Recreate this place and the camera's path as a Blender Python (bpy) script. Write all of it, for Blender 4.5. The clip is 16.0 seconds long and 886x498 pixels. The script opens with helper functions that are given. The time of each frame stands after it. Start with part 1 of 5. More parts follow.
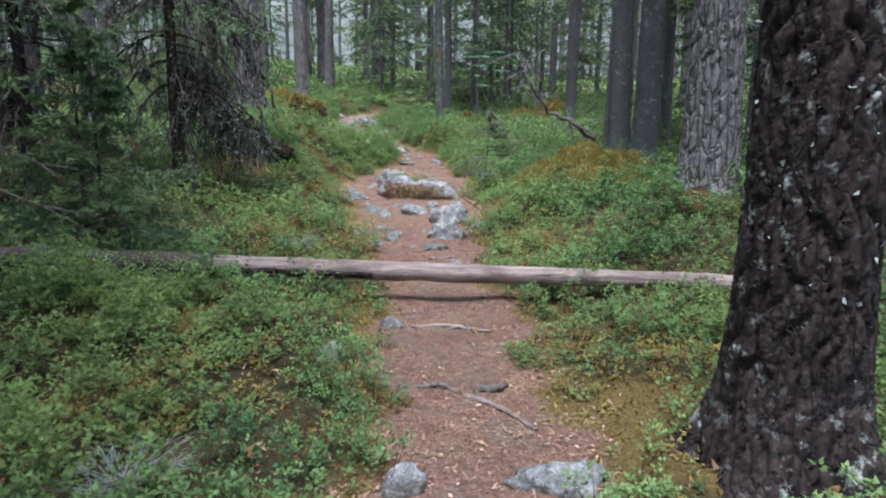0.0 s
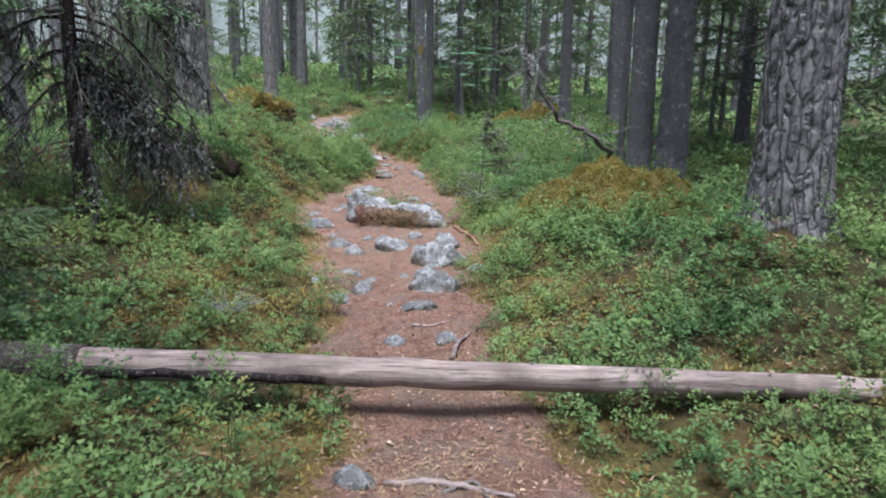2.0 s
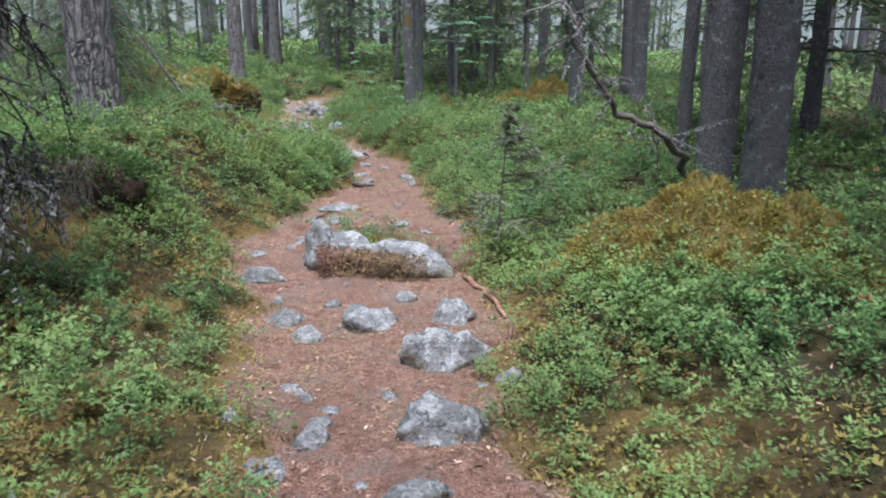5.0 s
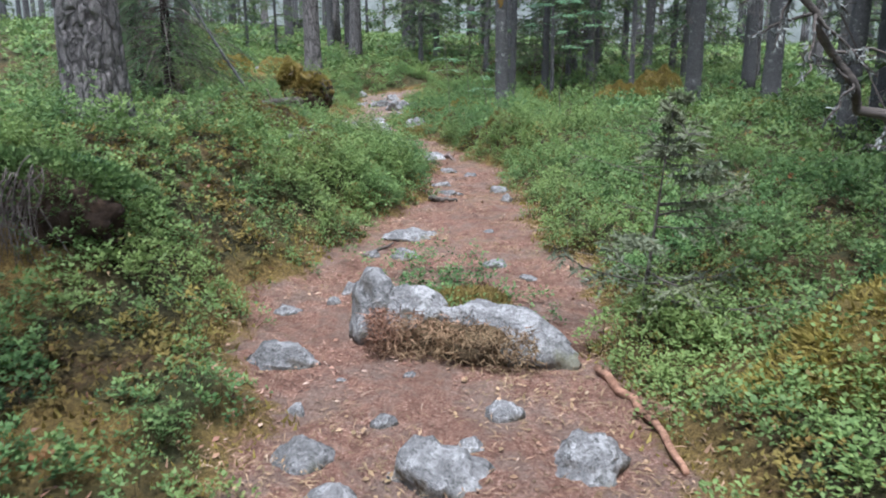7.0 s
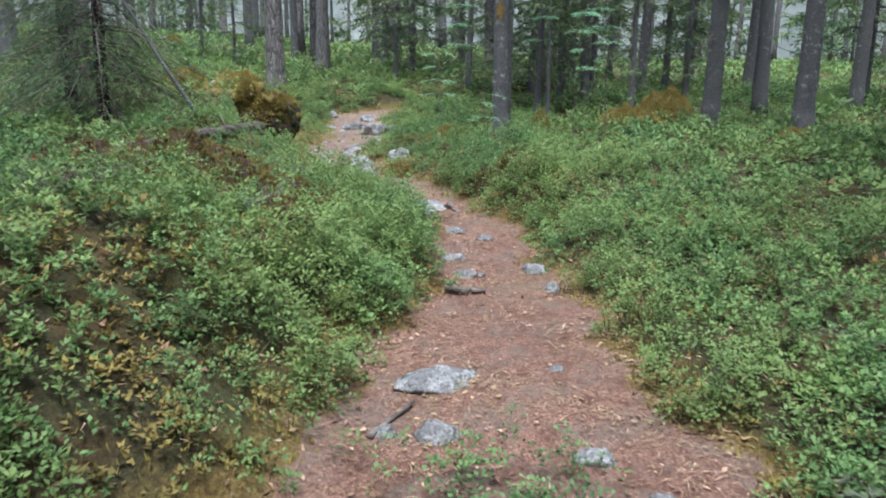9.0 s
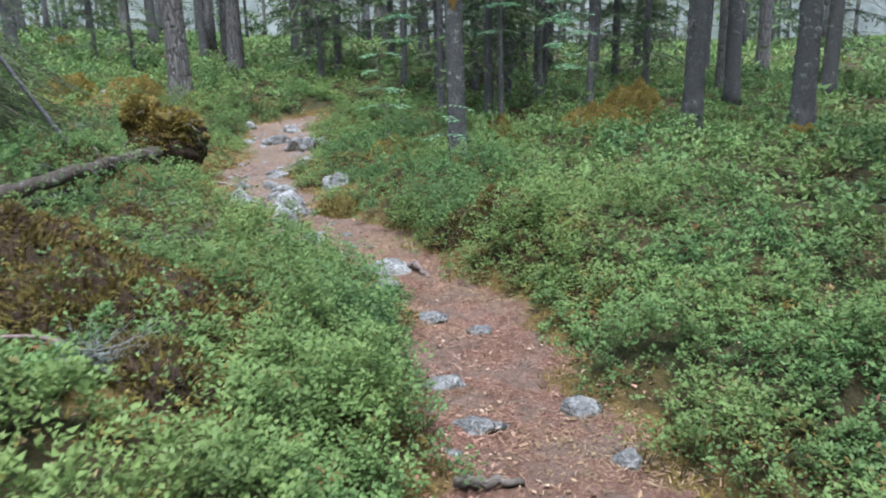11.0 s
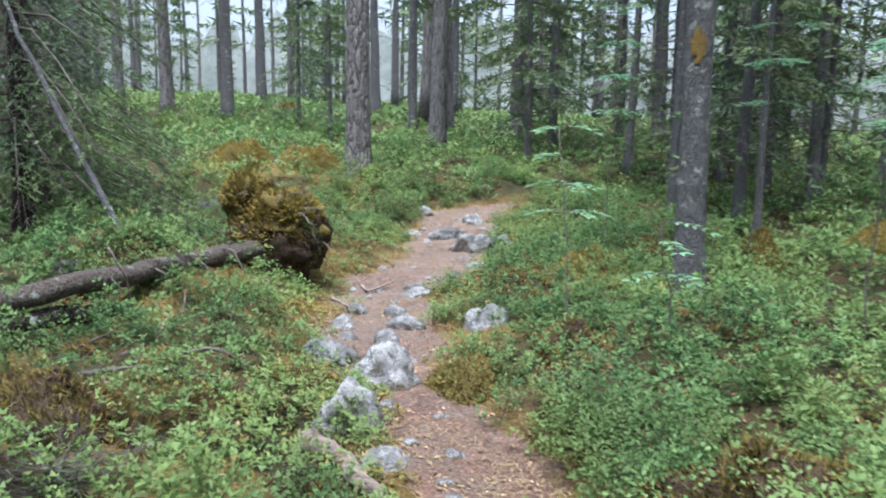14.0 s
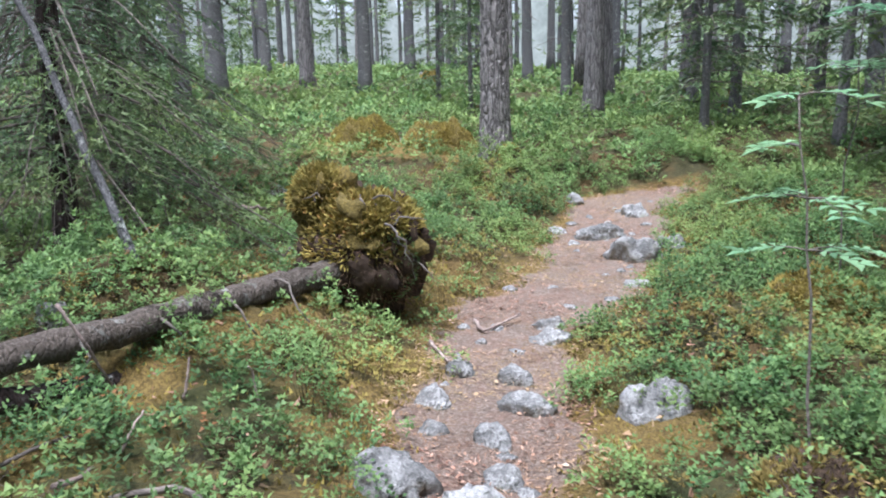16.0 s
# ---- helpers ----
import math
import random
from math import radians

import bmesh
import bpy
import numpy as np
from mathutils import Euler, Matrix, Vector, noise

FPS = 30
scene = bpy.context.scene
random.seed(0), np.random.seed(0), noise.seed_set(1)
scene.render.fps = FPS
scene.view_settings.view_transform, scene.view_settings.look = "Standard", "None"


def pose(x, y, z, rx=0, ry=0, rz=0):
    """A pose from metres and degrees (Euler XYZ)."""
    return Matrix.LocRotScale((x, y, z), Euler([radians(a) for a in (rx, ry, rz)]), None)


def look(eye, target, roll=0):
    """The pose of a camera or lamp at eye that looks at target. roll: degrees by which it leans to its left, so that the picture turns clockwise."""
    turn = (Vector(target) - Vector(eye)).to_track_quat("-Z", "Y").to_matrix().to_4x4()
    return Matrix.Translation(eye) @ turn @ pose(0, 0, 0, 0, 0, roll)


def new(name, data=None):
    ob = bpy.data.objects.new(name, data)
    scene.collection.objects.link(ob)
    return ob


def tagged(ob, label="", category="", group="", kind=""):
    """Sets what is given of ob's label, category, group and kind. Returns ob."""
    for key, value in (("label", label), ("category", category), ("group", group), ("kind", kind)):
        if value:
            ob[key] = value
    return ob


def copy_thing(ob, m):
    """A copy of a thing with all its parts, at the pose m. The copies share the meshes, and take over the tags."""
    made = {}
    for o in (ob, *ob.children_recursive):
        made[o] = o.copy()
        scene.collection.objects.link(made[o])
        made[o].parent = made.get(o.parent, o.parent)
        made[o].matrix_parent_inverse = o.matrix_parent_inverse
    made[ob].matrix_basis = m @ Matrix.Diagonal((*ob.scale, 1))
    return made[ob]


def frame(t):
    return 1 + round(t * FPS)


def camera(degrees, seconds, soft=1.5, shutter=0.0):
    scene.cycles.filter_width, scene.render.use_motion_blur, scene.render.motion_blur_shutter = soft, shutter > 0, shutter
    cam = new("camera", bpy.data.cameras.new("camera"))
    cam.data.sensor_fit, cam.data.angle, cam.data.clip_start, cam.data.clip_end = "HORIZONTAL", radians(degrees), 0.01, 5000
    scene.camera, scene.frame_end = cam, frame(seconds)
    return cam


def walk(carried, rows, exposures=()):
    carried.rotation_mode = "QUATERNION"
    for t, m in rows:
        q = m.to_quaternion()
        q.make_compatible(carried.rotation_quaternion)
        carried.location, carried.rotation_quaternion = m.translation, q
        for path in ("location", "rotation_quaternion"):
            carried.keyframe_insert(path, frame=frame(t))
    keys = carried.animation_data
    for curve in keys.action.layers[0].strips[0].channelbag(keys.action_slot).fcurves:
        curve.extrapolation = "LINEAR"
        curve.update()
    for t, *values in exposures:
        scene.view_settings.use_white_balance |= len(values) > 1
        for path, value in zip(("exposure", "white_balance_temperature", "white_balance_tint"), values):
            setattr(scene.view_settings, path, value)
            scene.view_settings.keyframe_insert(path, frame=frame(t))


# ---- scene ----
cam = camera(59.7, 16.0, 1.9, 0.2)
PATH = [
    (0.0, (0.000, 0.000, 1.500), (-0.000, 2.926, 0.836), 0.31),
    (0.5, (0.028, 0.512, 1.518), (0.071, 3.438, 0.855), 0.84),
    (1.0, (0.064, 0.980, 1.485), (0.066, 3.908, 0.834), 3.98),
    (1.5, (-0.044, 1.493, 1.475), (-0.008, 4.419, 0.814), 1.59),
    (2.0, (-0.057, 1.986, 1.484), (0.023, 4.910, 0.817), 0.73),
    (2.5, (-0.078, 2.448, 1.484), (0.037, 5.370, 0.813), 0.13),
    (3.0, (-0.103, 2.843, 1.475), (0.049, 5.755, 0.769), -0.35),
    (3.5, (-0.042, 3.302, 1.478), (0.125, 6.211, 0.766), -0.26),
    (3.7, (-0.049, 3.474, 1.500), (0.116, 6.381, 0.780), -0.37),
    (5.8, (-0.084, 5.452, 1.336), (-0.095, 8.352, 0.569), 1.31),
    (6.0, (-0.065, 5.646, 1.290), (-0.158, 8.544, 0.519), 1.48),
    (6.5, (-0.046, 6.189, 1.286), (-0.303, 9.079, 0.520), 2.12),
    (7.0, (-0.179, 6.649, 1.292), (-0.377, 9.543, 0.523), -0.23),
    (7.5, (-0.302, 7.087, 1.339), (-0.305, 9.954, 0.455), -1.46),
    (8.0, (-0.386, 7.580, 1.402), (-0.397, 10.450, 0.529), -1.48),
    (8.5, (-0.551, 8.120, 1.400), (-0.603, 11.031, 0.676), 0.58),
    (8.7, (-0.607, 8.337, 1.399), (-0.663, 11.247, 0.672), 0.51),
    (10.8, (-0.968, 10.589, 1.504), (-0.802, 13.481, 0.722), 0.23),
    (11.0, (-0.952, 10.793, 1.510), (-0.735, 13.682, 0.733), -1.20),
    (11.5, (-0.853, 11.335, 1.556), (-0.552, 14.215, 0.771), -1.64),
    (12.0, (-0.734, 11.787, 1.575), (-0.479, 14.684, 0.838), -1.39),
    (12.5, (-0.724, 12.287, 1.549), (-0.521, 15.188, 0.811), -1.44),
    (13.0, (-0.619, 12.879, 1.472), (-0.704, 15.788, 0.745), -1.15),
    (13.5, (-0.626, 13.405, 1.483), (-0.967, 16.342, 0.979), 1.92),
    (14.0, (-0.635, 13.928, 1.434), (-1.275, 16.817, 0.944), 0.93),
    (14.5, (-0.676, 14.473, 1.446), (-1.612, 17.278, 0.940), -0.05),
    (15.0, (-0.760, 14.949, 1.483), (-1.714, 17.746, 0.966), -0.25),
    (15.5, (-0.823, 15.454, 1.452), (-1.924, 18.188, 0.896), -0.83),
    (16.0, (-0.985, 15.859, 1.452), (-2.201, 18.532, 0.838), -1.21),
]
walk(cam, [(t, look(eye, target, roll)) for t, eye, target, roll in PATH], [(0, 1.33, 5600, 11), (3.5, 1.46, 5700, 12), (7, 1.4, 5650, 12), (8.5, 1.42, 5700, 10), (11, 1.38, 5600, 9), (13, 1.48, 5600, 10), (14.5, 1.7, 5650, 11), (16, 1.75, 5700, 13)])

# ---- light ----
world = bpy.data.worlds.new("overcast_sky")
scene.world = world
world.use_nodes = True
wn = world.node_tree
sky = wn.nodes.new("ShaderNodeTexSky")
sky.sky_type = "NISHITA"
sky.sun_disc = False
sky.sun_elevation, sky.sun_rotation = radians(66), radians(130)
sky.dust_density = 4.0
grey = wn.nodes.new("ShaderNodeHueSaturation")
grey.inputs["Saturation"].default_value = 0.55
wn.links.new(sky.outputs[0], grey.inputs["Color"])
wn.links.new(grey.outputs[0], wn.nodes["Background"].inputs[0])
wn.nodes["Background"].inputs[1].default_value = 0.1
sun = new("sun", bpy.data.lights.new("sun", "SUN"))
sun.data.energy, sun.data.angle, sun.data.color = 3.0, radians(24), (1.0, 0.97, 0.92)
sun.matrix_world = look((0, 0, 30), (0.7, 2.2, 22.0))


# ---- materials ----
class Nodes:
    """A small helper round one material's node tree."""

    def __init__(self, name, rough=0.8):
        self.material = bpy.data.materials.new(name)
        self.material.use_nodes = True
        self.tree = self.material.node_tree
        self.shader = self.tree.nodes["Principled BSDF"]
        self.shader.inputs["Roughness"].default_value = rough
        self.shader.inputs["Specular IOR Level"].default_value = 0.3
        self.place = self.tree.nodes.new("ShaderNodeTexCoord").outputs["Object"]

    def put(self, source, target):
        if hasattr(source, "is_linked"):
            self.tree.links.new(source, target)
        else:
            target.default_value = source

    def stretched(self, x, y, z):
        node = self.tree.nodes.new("ShaderNodeMapping")
        node.inputs["Scale"].default_value = (x, y, z)
        self.tree.links.new(self.place, node.inputs[0])
        return node.outputs[0]

    def noise(self, scale, detail=4.0, rough=0.55, where=None):
        node = self.tree.nodes.new("ShaderNodeTexNoise")
        self.tree.links.new(where or self.place, node.inputs["Vector"])
        node.inputs["Scale"].default_value, node.inputs["Detail"].default_value, node.inputs["Roughness"].default_value = scale, detail, rough
        return node.outputs[0]

    def cells(self, scale, where=None, feature="DISTANCE_TO_EDGE"):
        node = self.tree.nodes.new("ShaderNodeTexVoronoi")
        node.feature = feature
        self.tree.links.new(where or self.place, node.inputs["Vector"])
        node.inputs["Scale"].default_value = scale
        return node.outputs["Distance"]

    def ramp(self, value, *stops):
        node = self.tree.nodes.new("ShaderNodeValToRGB")
        ramp = node.color_ramp
        while len(ramp.elements) < len(stops):
            ramp.elements.new(0.5)
        for element, (at, colour) in zip(ramp.elements, stops):
            element.position = at
            element.color = (*colour, 1) if isinstance(colour, tuple) else (colour, colour, colour, 1)
        self.put(value, node.inputs[0])
        return node.outputs[0]

    def mix(self, factor, a, b, blend="MIX"):
        node = self.tree.nodes.new("ShaderNodeMix")
        node.data_type, node.blend_type = "RGBA", blend
        self.put(factor, node.inputs[0])
        for value, target in ((a, node.inputs[6]), (b, node.inputs[7])):
            self.put((*value, 1) if isinstance(value, tuple) else value, target)
        return node.outputs[2]

    def maths(self, kind, a, b):
        node = self.tree.nodes.new("ShaderNodeMath")
        node.operation = kind
        self.put(a, node.inputs[0])
        self.put(b, node.inputs[1])
        return node.outputs[0]

    def attribute(self, name):
        node = self.tree.nodes.new("ShaderNodeAttribute")
        node.attribute_name = name
        return node.outputs["Fac"]

    def upward(self):
        node = self.tree.nodes.new("ShaderNodeNewGeometry")
        parts = self.tree.nodes.new("ShaderNodeSeparateXYZ")
        self.tree.links.new(node.outputs["Normal"], parts.inputs[0])
        return parts.outputs[2]

    def chance(self):
        return self.tree.nodes.new("ShaderNodeObjectInfo").outputs["Random"]

    def done(self, colour, bump=None, strength=0.5, reach=0.02, glow=0.0):
        self.put(colour, self.shader.inputs["Base Color"])
        if bump is not None:
            node = self.tree.nodes.new("ShaderNodeBump")
            node.inputs["Strength"].default_value, node.inputs["Distance"].default_value = strength, reach
            self.put(bump, node.inputs["Height"])
            self.tree.links.new(node.outputs[0], self.shader.inputs["Normal"])
        if glow:
            through_leaf = self.tree.nodes.new("ShaderNodeBsdfTranslucent")
            self.put(colour, through_leaf.inputs[0])
            both = self.tree.nodes.new("ShaderNodeMixShader")
            both.inputs[0].default_value = glow
            self.tree.links.new(self.shader.outputs[0], both.inputs[1])
            self.tree.links.new(through_leaf.outputs[0], both.inputs[2])
            self.tree.links.new(both.outputs[0], self.tree.nodes["Material Output"].inputs[0])
        return self.material


def soil_material():
    n = Nodes("forest_floor", 0.95)
    path = n.attribute("trodden")
    fine, grain, broad = n.noise(60, 6, 0.7), n.noise(220, 4, 0.7), n.noise(1.7, 5)
    streak = n.noise(40, 5, 0.7, n.stretched(1, 0.25, 1))
    litter = n.ramp(n.noise(75, 8, 0.8), (0.36, (0.035, 0.018, 0.013)), (0.46, (0.17, 0.085, 0.06)), (0.55, (0.34, 0.19, 0.14)), (0.64, (0.66, 0.50, 0.41)))
    litter = n.mix(n.ramp(streak, (0.46, 0.0), (0.62, 0.5)), litter, (0.33, 0.185, 0.135))
    litter = n.mix(n.ramp(n.noise(11, 6, 0.7), (0.47, 0.0), (0.6, 0.65)), litter, (0.12, 0.062, 0.043))
    litter = n.mix(n.ramp(n.noise(16, 6, 0.75, n.stretched(1.3, 0.8, 1)), (0.54, 0.0), (0.66, 0.5)), litter, (0.40, 0.27, 0.21))
    litter = n.mix(n.ramp(broad, (0.42, 0.0), (0.65, 0.5)), litter, (0.16, 0.088, 0.062))
    litter = n.mix(n.ramp(n.noise(3.7, 6, 0.7), (0.47, 0.0), (0.6, 0.6)), litter, n.ramp(fine, (0.35, (0.10, 0.075, 0.062)), (0.65, (0.30, 0.24, 0.20))))
    along = n.tree.nodes.new("ShaderNodeSeparateXYZ")
    n.tree.links.new(n.place, along.inputs[0])
    stony = n.maths("MULTIPLY", n.ramp(n.maths("DIVIDE", along.outputs[1], 30.0), (0.53, 0.0), (0.62, 1.0)), n.ramp(n.noise(6, 6, 0.7), (0.3, 0.4), (0.6, 0.85)))
    litter = n.mix(stony, litter, n.ramp(fine, (0.32, (0.085, 0.066, 0.055)), (0.5, (0.2, 0.16, 0.135)), (0.68, (0.37, 0.32, 0.28))))
    moss = n.ramp(n.noise(48, 8, 0.8), (0.34, (0.012, 0.012, 0.006)), (0.48, (0.038, 0.036, 0.015)), (0.64, (0.10, 0.09, 0.035)))
    moss = n.mix(n.ramp(n.noise(2.6, 4), (0.42, 0.0), (0.6, 0.8)), moss, n.ramp(fine, (0.3, (0.035, 0.022, 0.010)), (0.7, (0.14, 0.085, 0.03))))
    moss = n.mix(n.ramp(n.noise(1.1, 3), (0.5, 0.0), (0.66, 0.7)), moss, n.ramp(fine, (0.3, (0.02, 0.028, 0.01)), (0.7, (0.09, 0.11, 0.035))))
    gold = n.ramp(n.noise(55, 8, 0.8), (0.34, (0.05, 0.036, 0.012)), (0.5, (0.17, 0.115, 0.035)), (0.65, (0.33, 0.24, 0.08)))
    patch = n.maths("ADD", n.maths("MULTIPLY", n.attribute("mossy"), 1.0), n.maths("SUBTRACT", n.noise(5.5, 5, 0.7), 0.62))
    moss = n.mix(n.ramp(patch, (0.2, 0.0), (0.55, 0.9)), moss, gold)
    edge = n.maths("ADD", path, n.maths("MULTIPLY", n.maths("SUBTRACT", n.noise(9, 5, 0.7), 0.5), 1.1))
    colour = n.mix(n.ramp(edge, (0.4, 0.0), (0.6, 1.0)), moss, litter)
    return n.done(colour, n.maths("ADD", fine, n.maths("MULTIPLY", grain, 0.5)), 0.9, 0.03)


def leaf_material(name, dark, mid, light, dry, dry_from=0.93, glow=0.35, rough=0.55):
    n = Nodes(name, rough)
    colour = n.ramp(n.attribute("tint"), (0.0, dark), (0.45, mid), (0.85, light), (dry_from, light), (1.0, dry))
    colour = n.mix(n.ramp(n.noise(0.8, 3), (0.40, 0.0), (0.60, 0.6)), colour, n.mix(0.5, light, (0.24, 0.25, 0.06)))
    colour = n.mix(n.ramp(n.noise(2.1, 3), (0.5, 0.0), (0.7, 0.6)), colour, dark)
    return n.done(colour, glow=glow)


def bark_material(name, dark, mid, light, size=1.0, lichen=0.0, flat=0.17):
    n = Nodes(name, 0.92)
    where = n.stretched(1, 1, flat)
    warp = n.tree.nodes.new("ShaderNodeVectorMath")
    warp.operation = "MULTIPLY_ADD"
    n.tree.links.new(n.noise(6 * size, 4), warp.inputs[0])
    warp.inputs[1].default_value = (0.06, 0.06, 0.06)
    n.tree.links.new(where, warp.inputs[2])
    crack = n.cells(17 * size, warp.outputs[0])
    grain, broad = n.noise(90, 5, 0.7, n.stretched(1, 1, 0.4)), n.noise(3, 4)
    colour = n.ramp(grain, (0.3, dark), (0.5, mid), (0.72, light))
    colour = n.mix(n.ramp(broad, (0.4, 0.0), (0.65, 0.6)), colour, mid)
    colour = n.mix(n.ramp(crack, (0.0, 0.85 if flat < 0.3 else 0.3), (0.12, 0.0)), colour, dark)
    if lichen:
        spots = n.maths("MULTIPLY", n.ramp(n.noise(13, 5, 0.7), (0.56, 0.0), (0.63, 1.0)), n.ramp(n.noise(2.3, 3), (0.42, 0.0), (0.6, lichen)))
        colour = n.mix(spots, colour, n.ramp(grain, (0.3, (0.24, 0.27, 0.25)), (0.7, (0.44, 0.46, 0.44))))
    tone = n.ramp(n.chance(), (0.0, (0.8, 0.8, 0.8)), (1.0, (1.15, 1.12, 1.08)))
    colour = n.mix(1.0, colour, tone, "MULTIPLY")
    return n.done(colour, n.maths("ADD", n.ramp(crack, (0.0, 0.0), (0.2, 1.0 if flat < 0.3 else 0.35)), n.maths("MULTIPLY", grain, 0.6)), 0.9, 0.02)


def stone_material():
    n = Nodes("granite", 0.88)
    grain, blot = n.noise(70, 5, 0.7), n.noise(8, 6, 0.65)
    colour = n.ramp(grain, (0.3, (0.12, 0.12, 0.122)), (0.5, (0.185, 0.185, 0.187)), (0.7, (0.27, 0.268, 0.265)))
    colour = n.mix(n.ramp(blot, (0.45, 0.0), (0.55, 0.85)), colour, n.ramp(grain, (0.3, (0.31, 0.313, 0.315)), (0.7, (0.47, 0.47, 0.472))))
    colour = n.mix(n.ramp(n.noise(14, 5, 0.75), (0.54, 0.0), (0.62, 0.85)), colour, (0.05, 0.052, 0.05))
    colour = n.mix(n.ramp(n.noise(4.3, 4), (0.6, 0.0), (0.68, 0.6)), colour, (0.15, 0.15, 0.06))
    colour = n.mix(n.maths("MULTIPLY", n.ramp(n.upward(), (0.05, 1.0), (0.5, 0.0)), n.ramp(n.noise(11, 4), (0.4, 0.2), (0.6, 0.9))), colour, (0.10, 0.075, 0.045))
    colour = n.mix(n.ramp(n.noise(5.5, 6, 0.7, n.stretched(1, 1, 0.6)), (0.56, 0.0), (0.62, 0.5)), colour, n.ramp(grain, (0.3, (0.055, 0.056, 0.05)), (0.7, (0.16, 0.16, 0.15))))
    tone = n.ramp(n.chance(), (0.0, (0.72, 0.72, 0.72)), (1.0, (1.15, 1.15, 1.15)))
    return n.done(n.mix(1.0, colour, tone, "MULTIPLY"), n.maths("ADD", n.maths("MULTIPLY", grain, 0.6), n.maths("MULTIPLY", blot, 3.0)), 0.9, 0.03)


def dead_wood_material(name, dark, light):
    n = Nodes(name, 0.8)
    streak = n.noise(30, 6, 0.7, n.stretched(0.06, 1, 1))
    blot = n.noise(3.5, 5)
    colour = n.ramp(streak, (0.3, dark), (0.6, light), (0.8, tuple(min(1, c * 1.25) for c in light)))
    colour = n.mix(n.ramp(blot, (0.5, 0.0), (0.64, 0.7)), colour, dark)
    weathered = n.noise(9, 7, 0.75, n.stretched(0.35, 1, 1))
    colour = n.mix(n.ramp(weathered, (0.5, 0.0), (0.6, 0.65)), colour, tuple(0.4 * c for c in light))
    crack = n.noise(110, 4, 0.6, n.stretched(0.03, 1, 1))
    colour = n.mix(n.ramp(crack, (0.3, 0.8), (0.42, 0.0)), colour, tuple(0.5 * c for c in dark))
    return n.done(colour, n.maths("ADD", streak, n.ramp(crack, (0.3, 0.0), (0.45, 1.0))), 0.6, 0.01)


def plain_material(name, dark, light, scale=40, bump=0.5, rough=0.9):
    n = Nodes(name, rough)
    a = n.noise(scale, 5, 0.7)
    colour = n.mix(n.ramp(n.noise(scale / 9, 4), (0.4, 0.0), (0.65, 0.6)), n.ramp(a, (0.32, dark), (0.68, light)), dark)
    return n.done(colour, a, bump, 0.02)


SOIL = soil_material()
LOG_BARK = bark_material("log_bark", (0.03, 0.024, 0.02), (0.10, 0.082, 0.07), (0.25, 0.22, 0.20), 2.0, 0.7, 0.6)
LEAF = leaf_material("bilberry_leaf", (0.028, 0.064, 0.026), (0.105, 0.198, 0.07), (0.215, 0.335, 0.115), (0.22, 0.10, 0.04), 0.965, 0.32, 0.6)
MOSS = leaf_material("moss_blade", (0.075, 0.062, 0.016), (0.215, 0.165, 0.042), (0.38, 0.30, 0.08), (0.25, 0.13, 0.04), 0.8, 0.25, 0.8)
RUST = leaf_material("rust_moss", (0.05, 0.038, 0.012), (0.16, 0.118, 0.036), (0.28, 0.215, 0.065), (0.18, 0.10, 0.035), 0.9, 0.15, 0.85)
# Base colours raised to hold some of the haze between the trees.
NEEDLE = leaf_material("spruce_needle", (0.042, 0.075, 0.042), (0.085, 0.145, 0.072), (0.135, 0.21, 0.10), (0.12, 0.08, 0.04), 0.95, 0.2)
DRY_NEEDLE = leaf_material("dry_spruce_needle", (0.06, 0.07, 0.05), (0.13, 0.155, 0.105), (0.2, 0.23, 0.16), (0.2, 0.13, 0.07), 0.9, 0.2)
PINE_NEEDLE = leaf_material("pine_needle", (0.03, 0.065, 0.035), (0.06, 0.12, 0.06), (0.10, 0.17, 0.08), (0.16, 0.10, 0.04), 0.97, 0.2)
ROWAN = leaf_material("rowan_leaf", (0.12, 0.26, 0.15), (0.19, 0.37, 0.22), (0.27, 0.46, 0.27), (0.30, 0.32, 0.08), 0.97, 0.4)
LITTER = leaf_material("needle_litter", (0.05, 0.027, 0.02), (0.26, 0.135, 0.095), (0.47, 0.30, 0.225), (0.74, 0.63, 0.54), 0.88, 0.0, 0.85)
STEM = plain_material("bilberry_stem", (0.06, 0.05, 0.025), (0.12, 0.11, 0.05), 30)
PINE_PALE = bark_material("pine_bark_pale", (0.048, 0.045, 0.046), (0.182, 0.173, 0.174), (0.325, 0.313, 0.313), 1.0, 0.4)
SPRUCE_BARK = bark_material("spruce_bark", (0.042, 0.042, 0.046), (0.115, 0.116, 0.121), (0.22, 0.222, 0.23), 2.6, 0.8, 0.5)
# Darkened by half: the old pine's backlit shade is in this bark colour.
DARK_BARK = bark_material("dark_bark", (0.012, 0.009, 0.009), (0.04, 0.028, 0.026), (0.085, 0.066, 0.06), 1.0, 1.0)
STONE = stone_material()
PALE_WOOD = dead_wood_material("weathered_log", (0.11, 0.08, 0.07), (0.37, 0.295, 0.27))
RED_WOOD = dead_wood_material("reddish_stick", (0.13, 0.065, 0.04), (0.38, 0.215, 0.145))
GREY_WOOD = dead_wood_material("dead_branch", (0.055, 0.047, 0.042), (0.18, 0.155, 0.14))
DARK_WOOD = dead_wood_material("rotten_log", (0.05, 0.042, 0.036), (0.17, 0.145, 0.125))
PEAT = plain_material("peat", (0.022, 0.014, 0.010), (0.085, 0.055, 0.035), 30, 0.9)
MOSS_MASS = plain_material("moss_mass", (0.065, 0.05, 0.014), (0.22, 0.165, 0.045), 60, 1.0)
DRY_GRASS = plain_material("dry_grass", (0.05, 0.035, 0.02), (0.20, 0.145, 0.075), 70, 1.0)
